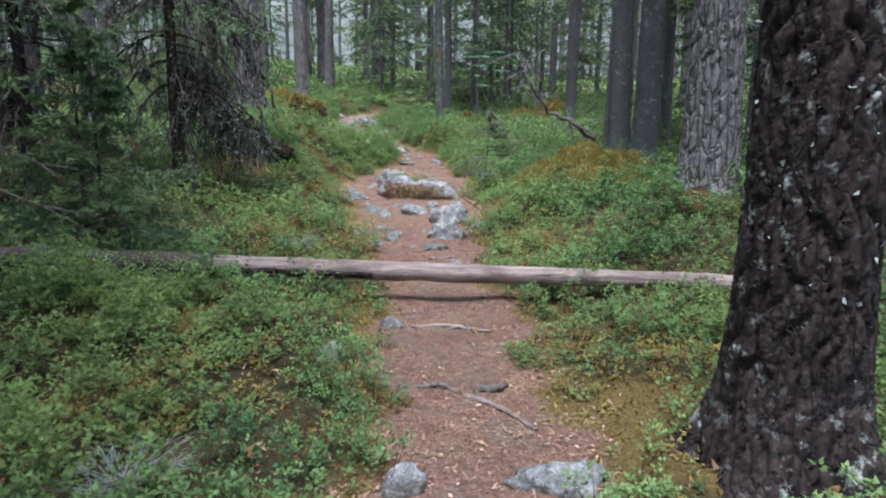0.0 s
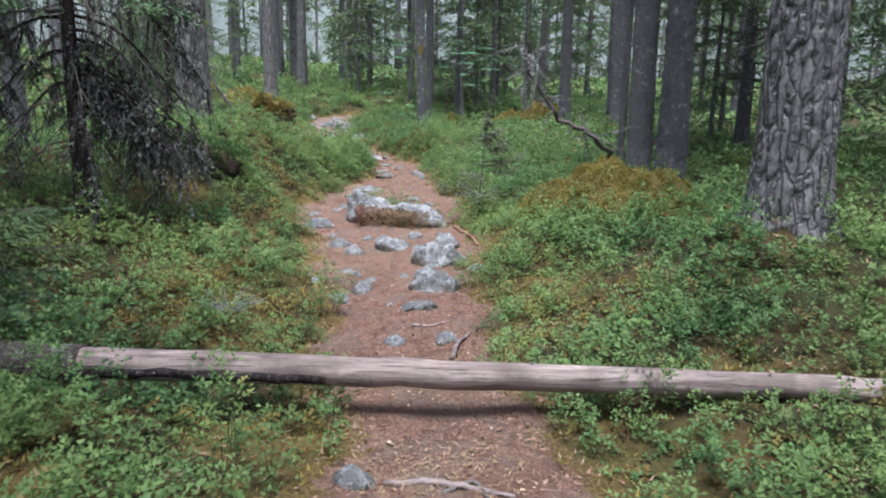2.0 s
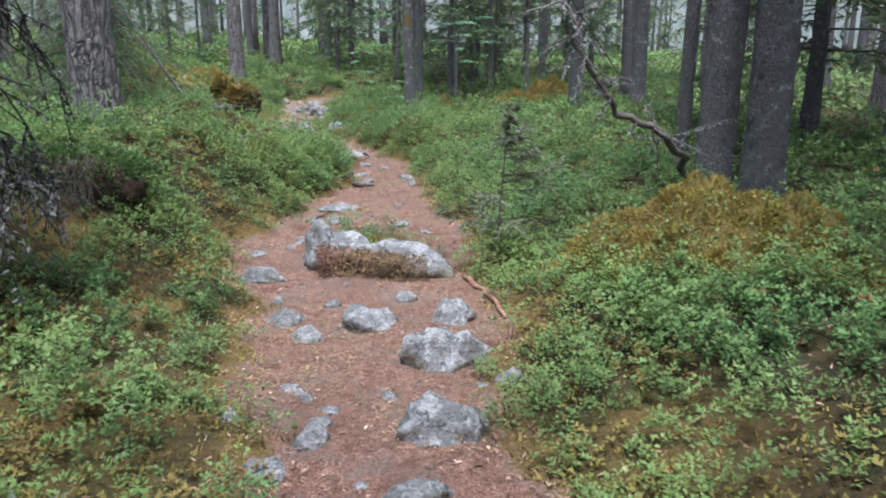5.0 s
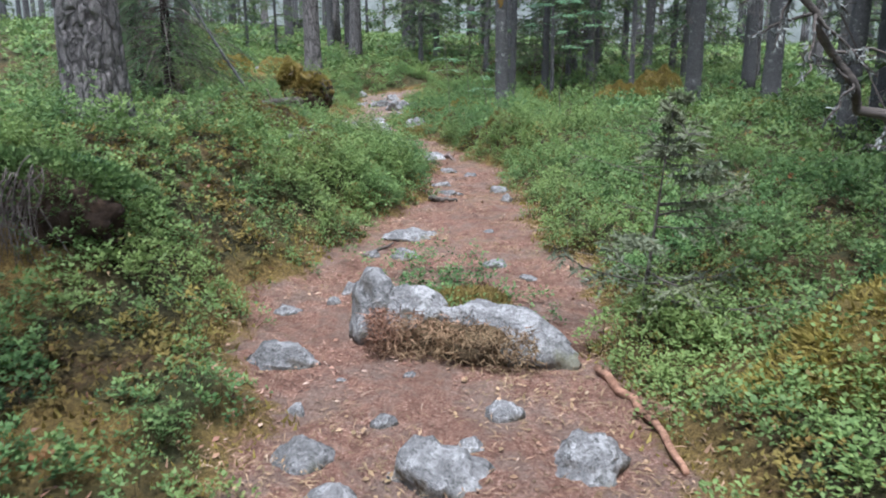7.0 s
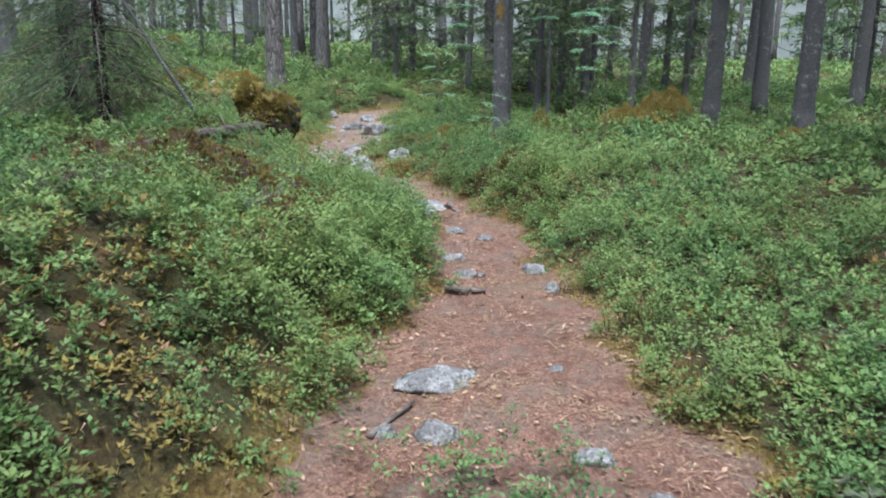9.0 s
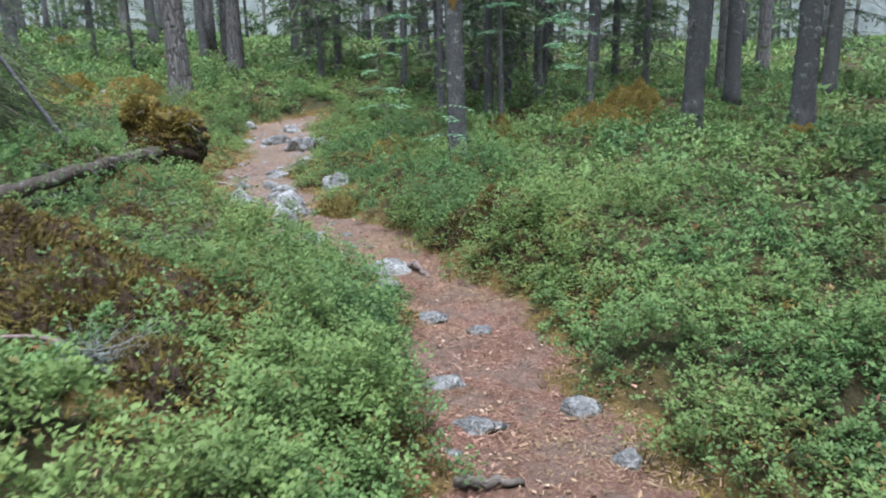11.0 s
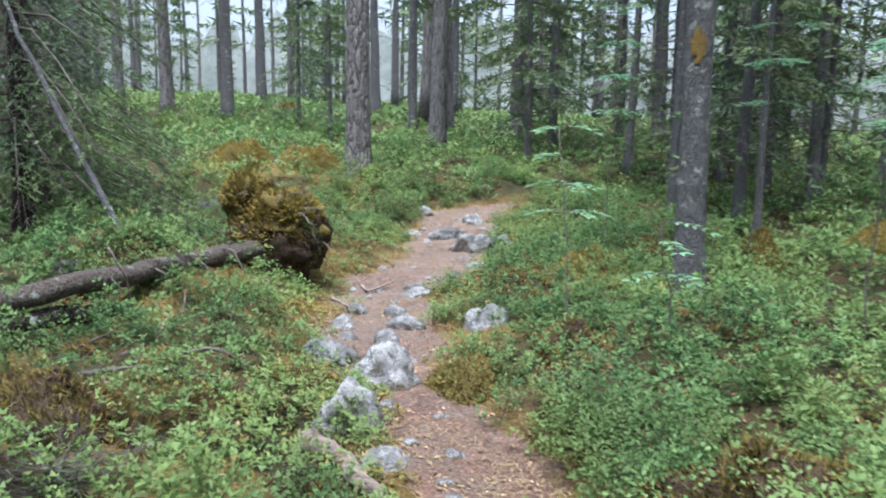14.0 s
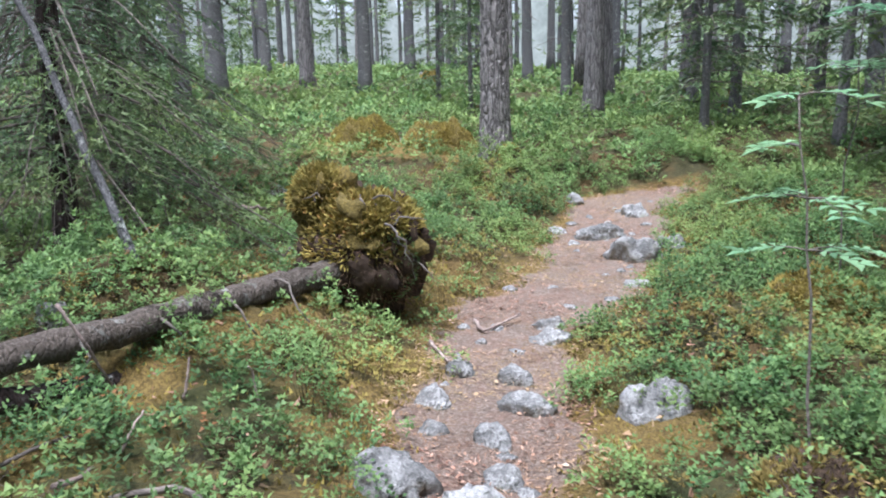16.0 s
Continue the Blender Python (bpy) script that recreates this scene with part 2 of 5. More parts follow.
LICHEN = plain_material("beard_lichen", (0.17, 0.185, 0.175), (0.4, 0.42, 0.4), 60, 0.4)
BOUGH_LICHEN = plain_material("bough_lichen", (0.04, 0.042, 0.036), (0.25, 0.265, 0.24), 60, 0.4)
BLAZE = plain_material("yellow_paint", (0.10, 0.07, 0.03), (0.27, 0.17, 0.035), 60, 0.5)


# ---- the lie of the land ----
def spline(table, y):
    """Smooth value at y from a short table of (y, value)."""
    ys = [a for a, b in table]
    vs = [b for a, b in table]
    out = np.interp(y, ys, vs)
    for d in (-0.7, -0.35, 0.35, 0.7):
        out = out + np.interp(np.asarray(y) + d, ys, vs)
    return out / 5


CENTRE = [(-4, 0.1), (0, 0.12), (3, 0.14), (5, 0.04), (6, -0.08), (7, -0.18), (8, -0.24), (9.2, -0.34), (10.3, -0.52), (11, -0.57), (12, -0.44), (13.3, -0.41), (14.8, -0.5),
          (15.5, -0.58), (16, -0.7), (16.4, -0.95), (17, -1.2), (17.6, -1.5), (18.6, -2.12), (19.5, -2.42), (20.5, -2.5), (22, -2.33), (23.7, -2.68), (25, -2.6), (26, -1.9), (27, -0.6), (29, 2.0)]
HALF = [(-4, 0.4), (3, 0.38), (5, 0.42), (6.8, 0.44), (7.6, 0.52), (9, 0.66), (10.3, 0.92), (11, 0.84), (11.5, 0.68), (12.1, 0.54), (13.3, 0.36), (14.8, 0.34), (15.5, 0.25), (16.3, 0.24),
        (17, 0.31), (17.7, 0.26), (18.6, 0.36), (20.5, 0.36), (22, 0.42), (23.7, 0.52), (24.8, 0.42), (25.6, 0.1), (26.2, -0.7), (30, -0.8)]
RISE = [(-4, 0.05), (0, 0.0), (3, -0.02), (5, -0.1), (6.6, -0.15), (7.5, -0.12), (9.2, -0.09), (10.5, -0.05), (11.7, 0.02), (13.2, -0.03), (14.2, -0.08),
        (16.2, -0.07), (17.3, -0.03), (18.5, -0.03), (21.5, 0.0), (23.5, 0.05), (25, 0.2), (30, 0.35), (45, 0.8), (80, 1.0)]
LEFT = [(-4, 0.0), (5, 0.06), (7, 0.1), (9, 0.22), (10.5, 0.42), (12, 0.5), (14, 0.36), (16, 0.25), (19, 0.2), (22, 0.26), (26, 0.4), (32, 0.6), (80, 0.8)]
RIGHT = [(-4, 0.05), (5, 0.06), (7, 0.2), (9, 0.22), (11, 0.2), (14, 0.2), (16, 0.26), (19, 0.2), (24, 0.1), (40, 0.1), (80, 0.0)]
# x, y, height, reach across, reach along
HUMMOCKS = [(1.7, 8.95, 0.24, 0.85, 0.7), (2.35, 7.05, 0.46, 0.85, 0.7), (-2.7, 11.6, 0.3, 1.0, 1.3), (-2.5, 10.5, 0.24, 0.7, 0.7), (0.1, 15.9, 0.14, 0.7, 0.5),
            (-2.3, 14.6, 0.16, 0.7, 0.5), (-4.2, 18.9, 0.42, 0.9, 0.7), (-1.3, 4.5, 0.1, 0.6, 0.6), (-0.2, 18.6, 0.1, 0.8, 0.8), (-3.9, 20.7, 0.12, 0.8, 0.5),
            (-3.3, 8.5, 0.2, 1.0, 1.0)]


def path_gap(x, y):
    """Metres from the trodden path's edge: below zero on the path."""
    uneven = 0.08 * np.sin(3.1 * y + 2 * np.sign(x - spline(CENTRE, y))) + 0.06 * np.sin(7.7 * y + x) + 0.03 * np.sin(17 * y + 5 * x)
    return np.abs(x - spline(CENTRE, y)) - spline(HALF, y) + uneven


def height(x, y):
    """The ground's height, for numbers or arrays."""
    x, y = np.asarray(x, float), np.asarray(y, float)
    side = x - spline(CENTRE, y)
    d = np.maximum(path_gap(x, y), 0)
    steep = 0.9 - 0.4 * np.where(side < 0, np.exp(-((y - 13.8) / 2.4) ** 2), np.exp(-((y - 15.9) / 1.3) ** 2))
    ramp = 1 - np.exp(-(d / steep) ** 1.3)
    z = spline(RISE, y) + np.where(side < 0, spline(LEFT, y), spline(RIGHT, y)) * ramp
    z = z + np.clip(-x - 5, 0, 14) * 0.06 * np.clip((y - 14) / 10, 0, 1)
    for hx, hy, h, rx, ry in HUMMOCKS:
        z = z + h * np.exp(-((x - hx) / rx) ** 2 - ((y - hy) / ry) ** 2) * np.clip(d / 0.25, 0, 1)
    off = np.clip(d / 0.3, 0, 1)
    z = z + off * (0.05 * np.sin(2.1 * x + 0.7 * y) * np.sin(1.7 * y - 0.9 * x) + 0.03 * np.sin(4.7 * x + 1.3) * np.sin(4.1 * y))
    z = z + off * 0.022 * np.sin(19 * x + 3 * np.sin(4 * y)) * np.sin(17 * y + 3 * np.sin(5 * x))
    return z + 0.012 * np.sin(7.3 * x + 2 * y) * np.sin(6.1 * y - x)


# ---- building helpers ----
def quick_mesh(name, verts, faces, material, tint=None):
    """A mesh from arrays: verts (n, 3), faces (m, 4), and one tint a face."""
    verts, faces = np.asarray(verts, np.float32), np.asarray(faces, np.int32)
    me = bpy.data.meshes.new(name)
    me.vertices.add(len(verts))
    me.vertices.foreach_set("co", verts.ravel())
    me.loops.add(faces.size)
    me.loops.foreach_set("vertex_index", faces.ravel())
    me.polygons.add(len(faces))
    me.polygons.foreach_set("loop_start", np.arange(0, faces.size, faces.shape[1], dtype=np.int32))
    me.update(calc_edges=True)
    if tint is not None:
        me.attributes.new("tint", "FLOAT", "FACE").data.foreach_set("value", np.asarray(tint, np.float32))
    me.materials.append(material)
    return me


def part(name, me, parent=None, label="", smooth=False):
    ob = new(name, me)
    ob.parent = parent
    if parent and name in ("crown", "branchwork", "dead_branchwork", "lichen", "moss", "sprigs", "dead_grass", "rootlet_fringe", "twig_mass"):
        tagged(ob, kind="stuff")
    if smooth:
        me.polygons.foreach_set("use_smooth", np.ones(len(me.polygons), bool))
    return tagged(ob, label)


def unit(v):
    return v / np.maximum(np.linalg.norm(v, axis=-1, keepdims=True), 1e-9)


def blades(name, base, way, up, length, width, tint, material, small=False):
    """Many leaves, each from base along way: a folded diamond, or a plain point where they are small."""
    way = unit(way)
    side = unit(np.cross(way, up))
    lift = np.cross(side, way)
    length, width = np.broadcast_to(length, len(base))[:, None], np.broadcast_to(width, len(base))[:, None]
    if small:
        verts = np.stack([base + side * width * 0.5, base + way * length, base - side * width * 0.5], 1).reshape(-1, 3)
        return quick_mesh(name, verts, np.arange(len(verts)).reshape(-1, 3), material, tint)
    mid = base + way * length * 0.5 + lift * length * 0.07
    verts = np.stack([base, mid + side * width * 0.5, base + way * length - lift * length * 0.06, mid - side * width * 0.5], 1).reshape(-1, 3)
    return quick_mesh(name, verts, np.arange(len(verts)).reshape(-1, 4), material, tint)


def tube_arrays(points, radii, sides=8, rough=0.0, seed=0, wave=None):
    """Rings of a bent, tapering tube with closed ends."""
    points, radii = np.asarray(points, float), np.asarray(radii, float)
    way = unit(np.gradient(points, axis=0))
    ref = np.where(np.abs(way[:, 2:3]) > 0.9, [[1.0, 0, 0]], [[0, 0, 1.0]])
    a = unit(np.cross(way, ref))
    b = np.cross(way, a)
    turn = np.linspace(0, 2 * np.pi, sides, endpoint=False)
    r = np.repeat(radii[:, None], sides, 1)
    if rough:
        rng = np.random.default_rng(seed)
        r = r * (1 + rough * rng.standard_normal(r.shape))
    if wave is not None:
        r = r + wave
    ring = points[:, None] + r[..., None] * (np.cos(turn)[None, :, None] * a[:, None] + np.sin(turn)[None, :, None] * b[:, None])
    n = len(points)
    verts = np.concatenate([ring.reshape(-1, 3), points[:1], points[-1:]])
    i, j = np.meshgrid(np.arange(n - 1), np.arange(sides), indexing="ij")
    k = (j + 1) % sides
    faces = np.stack([i * sides + j, i * sides + k, (i + 1) * sides + k, (i + 1) * sides + j], -1).reshape(-1, 4)
    j = np.arange(0, sides, 2)
    caps = [np.stack([0 * j + n * sides, (j + 2) % sides, (j + 1) % sides, j], -1), np.stack([0 * j + n * sides + 1, (n - 1) * sides + j, (n - 1) * sides + j + 1, (n - 1) * sides + (j + 2) % sides], -1)]
    return verts, np.concatenate([faces, *caps])


def joined(pieces):
    verts, faces, at = [], [], 0
    for v, f in pieces:
        verts.append(v)
        faces.append(f + at)
        at += len(v)
    return np.concatenate(verts), np.concatenate(faces)


def tube(name, points, radii, material, sides=8, rough=0.0, seed=0, wave=None):
    return quick_mesh(name, *tube_arrays(points, radii, sides, rough, seed, wave), material)


def bent(points, n=12, wobble=0.0, seed=0):
    """A smooth line through a few points."""
    points = np.asarray(points, float)
    t = np.linspace(0, len(points) - 1, n)
    out = np.stack([np.interp(t, np.arange(len(points)), points[:, k]) for k in range(3)], 1)
    for _ in range(3):
        out[1:-1] = out[1:-1] * 0.5 + (out[:-2] + out[2:]) * 0.25
    if wobble:
        out[1:-1] += np.random.default_rng(seed).normal(0, wobble, (n - 2, 3))
    return out


def ball(name, size, seed, material, detail=3, flats=9, rough=0.08, smooth=True):
    """A rounded boulder-like mass: a ball cut by random planes and roughened."""
    rng = np.random.default_rng(seed)
    bm = bmesh.new()
    bmesh.ops.create_icosphere(bm, subdivisions=detail, radius=1)
    ways = unit(rng.normal(size=(flats, 3)))
    reach = rng.uniform(0.62, 0.95, flats)
    for v in bm.verts:
        p = v.co.normalized()
        r = 1.0
        for w, d in zip(ways, reach):
            c = p.dot(Vector(w))
            if c > 0.2:
                r = min(r, d / c)
        r *= 1 + rough * noise.noise(p * 2.3 + Vector((seed, 0, 0))) + rough * 0.5 * noise.noise(p * 6 + Vector((0, seed, 0))) + rough * 0.45 * noise.noise(p * 13 + Vector((seed, seed, 0)))
        v.co = Vector((p.x * r * size[0], p.y * r * size[1], p.z * r * size[2]))
    me = bpy.data.meshes.new(name)
    bm.to_mesh(me)
    bm.free()
    me.materials.append(material)
    if smooth:
        me.polygons.foreach_set("use_smooth", np.ones(len(me.polygons), bool))
    return me


# ---- ground ----
# Bare or mossy spots with no bilberry: x, y, reach
BARE = [(1.8, 9.15, 0.62), (-2.25, 14.1, 0.6), (-2.9, 14.5, 0.8), (-0.12, 16.3, 0.38), (-1.4, 17.95, 0.26), (-0.9, 18.35, 0.2), (-2.75, 16.5, 0.3), (-2.1, 16.35, 0.24), (-1.41, 4.48, 0.2), (-3.4, 20.0, 0.5), (3.25, 23.5, 0.6), (2.35, 22.5, 0.7), (-6.6, 25.3, 0.8), (-5.4, 25.6, 0.8), (-1.45, 18.95, 0.3),
        (-1.75, 13.2, 0.26), (1.33, 2.72, 0.34), (-3.72, 17.2, 0.26), (-3.62, 17.7, 0.26), (-3.55, 18.2, 0.24), (-3.5, 18.7, 0.24), (-3.45, 19.2, 0.24), (-3.82, 16.7, 0.26),
        (0.85, 3.4, 0.28), (0.7, 4.2, 0.22), (0.9, 2.0, 0.3), (-0.75, 5.0, 0.3), (-1.6, 8.9, 0.25), (-2.9, 19.3, 0.25), (-5.0, 19.9, 0.35)]


# Spots where moss shows between thin bushes: x, y, reach, share of bushes lost
THIN = [(-3.0, 17.2, 0.8, 0.42), (-2.6, 18.6, 0.4, 0.6), (-2.5, 9.7, 0.4, 0.8), (-1.5, 7.6, 0.7, 0.5), (-1.7, 3.6, 0.3, 0.5), (1.5, 3.9, 0.4, 0.5), (1.5, 5.6, 0.4, 0.5), (-2.4, 18.0, 0.4, 0.5), (-3.0, 20.6, 0.5, 0.6), (-1.0, 20.6, 0.6, 0.4), (-3.5, 16.5, 0.6, 0.6), (-1.35, 8.7, 0.5, 0.4), (-3.2, 17.6, 0.7, 0.4), (-2.9, 18.6, 0.5, 0.35), (-1.25, 6.6, 0.5, 0.55), (0.85, 5.0, 0.6, 0.5), (0.8, 3.2, 0.6, 0.65), (0.95, 7.4, 0.5, 0.5), (-0.75, 4.6, 0.4, 0.5),
        (-4.9, 20.2, 0.8, 0.5), (-3.0, 21.5, 0.6, 0.45), (-1.0, 9.8, 0.4, 0.5), (1.0, 9.9, 0.5, 0.5), (-1.2, 15.2, 0.35, 0.5), (-6.0, 23.5, 1.4, 0.35)]


def bare(x, y):
    out = np.zeros(np.shape(x))
    for bx, by, r in BARE:
        out = np.maximum(out, np.clip(1.5 - np.hypot(x - bx, y - by) / r, 0, 1))
    for bx, by, r, share in THIN:
        out = np.maximum(out, share * np.clip(1.6 - np.hypot(x - bx, y - by) / r, 0, 1))
    return out


def ground_lines(low, high, step, far):
    near = np.arange(low, high + step / 2, step)
    grow = step * np.cumsum(1.16 ** np.arange(1, 60))
    grow = grow[grow < far]
    return np.concatenate([low - np.append(grow, far)[::-1], near, high + np.append(grow, far)])


gx, gy = ground_lines(-5.5, 4.5, 0.09, 300), ground_lines(0, 26, 0.09, 300)
GX, GY = np.meshgrid(gx, gy, indexing="xy")
GZ = height(GX, np.clip(GY, -4, 78))
rng = np.random.default_rng(3)
gap = path_gap(GX, GY)
GZ = GZ + rng.normal(0, 0.006, GZ.shape) * (gap < 4)
verts = np.stack([GX, GY, GZ], -1).reshape(-1, 3)
nx, ny = len(gx), len(gy)
i, j = np.meshgrid(np.arange(nx - 1), np.arange(ny - 1), indexing="xy")
faces = np.stack([j * nx + i, j * nx + i + 1, (j + 1) * nx + i + 1, (j + 1) * nx + i], -1).reshape(-1, 4)
me = quick_mesh("ground", verts, faces, SOIL)
me.attributes.new("trodden", "FLOAT", "POINT").data.foreach_set("value", np.clip(0.62 - gap / 0.35, 0, 1).astype(np.float32).ravel())
me.attributes.new("mossy", "FLOAT", "POINT").data.foreach_set("value", np.clip(np.maximum(np.exp(-np.maximum(gap, 0) / 0.3), bare(GX, GY)), 0, 1).astype(np.float32).ravel())
part("ground", me, None, "forest floor of moss with a trodden reddish needle path", True)
tagged(bpy.data.objects["ground"], category="ground", kind="structure")

def lumps(x, y, s):
    """A soft, irregular pattern between 0 and 1."""
    return 0.5 + 0.25 * np.sin(x * s + 1.3 * np.sin(y * s * 0.7)) + 0.25 * np.sin(y * s * 1.1 + 1.7 * np.sin(x * s * 0.6 + 1))


def undergrowth(name, x, y, reach, tall, twigs, per, leaf, seed, stems, label, small=False, material=None):
    """Low bushes at x, y: upright leafy shoots that spread from each foot to a domed top. One mass that nobody could count."""
    rng = np.random.default_rng(seed)
    n = len(x)
    clump = rng.random(n)
    reach, tall = reach * rng.uniform(0.7, 1.3, n), tall * rng.uniform(0.65, 1.25, n) * (0.25 + 0.75 * lumps(x, y, 6.9) + 0.6 * lumps(x + 1, y + 4, 2.6))
    shape = (n, twigs)
    turn, out = rng.uniform(0, 2 * np.pi, shape), np.sqrt(rng.random(shape))
    rise = rng.uniform(0.5, 1.2, shape)
    tip = np.stack([reach[:, None] * out * np.cos(turn), reach[:, None] * out * np.sin(turn), tall[:, None] * np.sqrt(1.02 - 0.88 * out ** 2) * rise], -1)
    foot = tip * np.array([0.45, 0.45, 0.0])
    z = height(x, y)
    root = np.stack([x, y, z], -1)[:, None]
    tip[..., 2] += height(root[..., 0] + tip[..., 0], root[..., 1] + tip[..., 1]) - z[:, None]
    k = (np.arange(per) + rng.random((n, twigs, per))) / per
    round_way = rng.uniform(0, 2 * np.pi, (n, twigs, per))
    out_way = np.stack([np.cos(round_way), np.sin(round_way), 0 * round_way], -1)
    wide = leaf * (1.9 if not small else 1.5)
    drop = wide * (1.2 - k) * rng.uniform(0.1, 1.5, (n, twigs, per))
    at = (root + tip)[:, :, None] + out_way * (wide * np.sqrt(1 - k * 0.9) * rng.uniform(0.2, 0.9, k.shape))[..., None] - np.array([0, 0, 1.0]) * drop[..., None]
    way = out_way * (1.2 - 0.7 * k[..., None]) + np.array([0, 0, 1.0]) * (0.2 + 0.6 * k[..., None]) + rng.normal(0, 0.3, (n, twigs, per, 3))
    up = np.array([0, 0, 1.0]) + rng.normal(0, 0.2, (n, twigs, per, 3))
    size = leaf * rng.uniform(0.6, 1.25, (n, twigs, per)) * (1.1 - 0.25 * k)
    # Shade put into leaf colour: tall shoots and top leaves lighter, low ones dark.
    twig_shade = 0.55 * rng.random(shape) + 0.45 * np.clip((rise - 0.5) / 0.7, 0, 1)
    tint = np.clip(0.2 * clump[:, None, None] + 0.5 * twig_shade[..., None] + 0.06 * rng.random((n, twigs, per)) + 0.34 * (k - 0.35) + 0.34 * (lumps(x, y, 1.9) - 0.4)[:, None, None], 0, 0.92)
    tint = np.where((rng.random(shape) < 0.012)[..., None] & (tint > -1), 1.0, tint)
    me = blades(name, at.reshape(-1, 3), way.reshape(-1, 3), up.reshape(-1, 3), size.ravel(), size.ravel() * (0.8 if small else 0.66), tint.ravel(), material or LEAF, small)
    ob = tagged(part(name, me), label, "undergrowth", kind="stuff")
    if stems:
        a, b = (root + foot * 0.7)[:, ::2].reshape(-1, 3), (root + tip)[:, ::2].reshape(-1, 3)
        a[:, 2] -= 0.02
        tagged(part("bilberry_stems", blades("bilberry_stems", a, b - a, rng.normal(0, 1, a.shape), np.linalg.norm(b - a, axis=1), 0.006, np.full(len(a), 0.3), STEM, True)), "thin green-brown stems of the bilberry bushes", "stems", kind="stuff")
    return ob


def scatter(count, box, seed):
    rng = np.random.default_rng(seed)
    return rng.uniform(box[0], box[1], count), rng.uniform(box[2], box[3], count), rng


x, y, rng = scatter(13000, (-5.2, 4.2, 1.0, 25.5), 11)
g = path_gap(x, y)
thick = np.clip(2.2 * (0.5 * lumps(x, y, 3.1) + 0.5 * lumps(x + 3, y, 8.3)) - 0.3, 0.15, 1)
keep = (g > 0.03) & (g < 2.6) & (rng.random(len(x)) > bare(x, y)) & (rng.random(len(x)) < thick) & (rng.random(len(x)) < np.clip((g + 0.08) / 0.24, 0.35, 1))
near, off = keep & (g < 0.5), keep & (g >= 0.5)
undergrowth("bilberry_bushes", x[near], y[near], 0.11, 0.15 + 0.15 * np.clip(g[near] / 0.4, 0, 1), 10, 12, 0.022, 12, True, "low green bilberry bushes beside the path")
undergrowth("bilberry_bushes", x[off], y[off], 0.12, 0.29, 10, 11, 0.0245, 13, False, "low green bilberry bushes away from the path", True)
# low sprigs that fill the gaps between the bushes
x, y, rng = scatter(12500, (-5.2, 3.4, 1.0, 25.0), 17)
g = path_gap(x, y)
keep = (g > 0.06) & (g < 1.9) & (rng.random(len(x)) > 0.6 * bare(x, y)) & (rng.random(len(x)) < np.clip(g / 0.4, 0.2, 0.85))
rust = lumps(x + 7, y + 2, 2.7) + rng.normal(0, 0.16, len(x)) > 0.58 + 0.25 * ((x > -0.6) & (y > 10.5) & (y < 18))
green, brown = keep & ~rust, keep & rust
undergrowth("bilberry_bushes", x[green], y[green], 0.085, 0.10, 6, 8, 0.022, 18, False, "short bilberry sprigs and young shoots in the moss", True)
undergrowth("moss_tufts", x[brown], y[brown], 0.13, 0.09, 8, 9, 0.024, 19, False, "rust-brown and golden moss tufts between the bushes", True, RUST)
# bushes that close the thinnest places: x, y
FILL = [(-2.5, 26.3), (-2.2, 26.1), (-2.75, 25.95), (-3.65, 25.1), (-1.9, 26.1), (-2.9, 26.4), (-2.9, 10.35), (-2.5, 10.35), (-2.1, 10.3), (-1.6, 26.2), (-0.8, 26.0), (-0.2, 26.6), (-1.0, 27.0), (-2.2, 26.6), (-1.4, 26.6), (-2.35, 10.5), (-2.0, 10.45), (-2.7, 10.4), (1.2, 8.6), (1.5, 8.45), (1.9, 8.4), (-2.05, 12.95), (-2.06, 10.56), (-0.02, 15.97), (-2.2, 13.25), (0.83, 9.94), (0.78, 10.21), (1.18, 8.16), (1.62, 6.25), (-3.43, 17.7)]
rng = np.random.default_rng(16)
x, y = np.repeat(np.array(FILL), 16, 0).T + rng.normal(0, 0.17, (2, 16 * len(FILL)))
keep = path_gap(x, y) > 0.08
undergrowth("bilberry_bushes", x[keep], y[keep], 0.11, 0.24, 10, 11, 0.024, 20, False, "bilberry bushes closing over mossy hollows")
# lush bushes leaning over the path before and after the bend
rng = np.random.default_rng(23)
y = np.concatenate([rng.uniform(12.2, 15.3, 270), rng.uniform(15.2, 17.3, 130), rng.uniform(4.5, 5.1, 120)])
out = rng.uniform(0.1, 0.6, len(y))
x = spline(CENTRE, y) + (spline(HALF, y) + out) * np.where(np.arange(len(y)) < 270, -1, 1)
x[400:] = rng.uniform(-2.7, -1.3, 120)
keep = (path_gap(x, y) > 0.02) & (rng.random(len(x)) > bare(x, y))
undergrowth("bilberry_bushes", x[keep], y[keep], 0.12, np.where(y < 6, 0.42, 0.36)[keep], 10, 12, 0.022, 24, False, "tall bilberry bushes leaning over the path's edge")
# sprigs on the mossy spot behind the long boulder
rng = np.random.default_rng(14)
undergrowth("bilberry_bushes", rng.normal(-0.45, 0.2, 44), rng.normal(10.75, 0.28, 44), 0.08, 0.15, 6, 10, 0.022, 15, False, "sparse bilberry sprigs in the middle of the path")
x, y, rng = scatter(8200, (-11, 10, -1.0, 32), 21)
g = path_gap(x, y)
keep = (((g > 2.4) & (g < 9)) | ((y > 25) & (g > 0.4)) | ((y < 1.2) & (g > 0.15))) & (rng.random(len(x)) > bare(x, y)) & (rng.random(len(x)) < 0.5 + 0.55 * lumps(x, y, 2.4))
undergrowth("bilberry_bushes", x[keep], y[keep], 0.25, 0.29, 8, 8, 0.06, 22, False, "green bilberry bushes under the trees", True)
x, y, rng = scatter(11000, (-45, 40, -8, 75), 31)
g = path_gap(x, y)
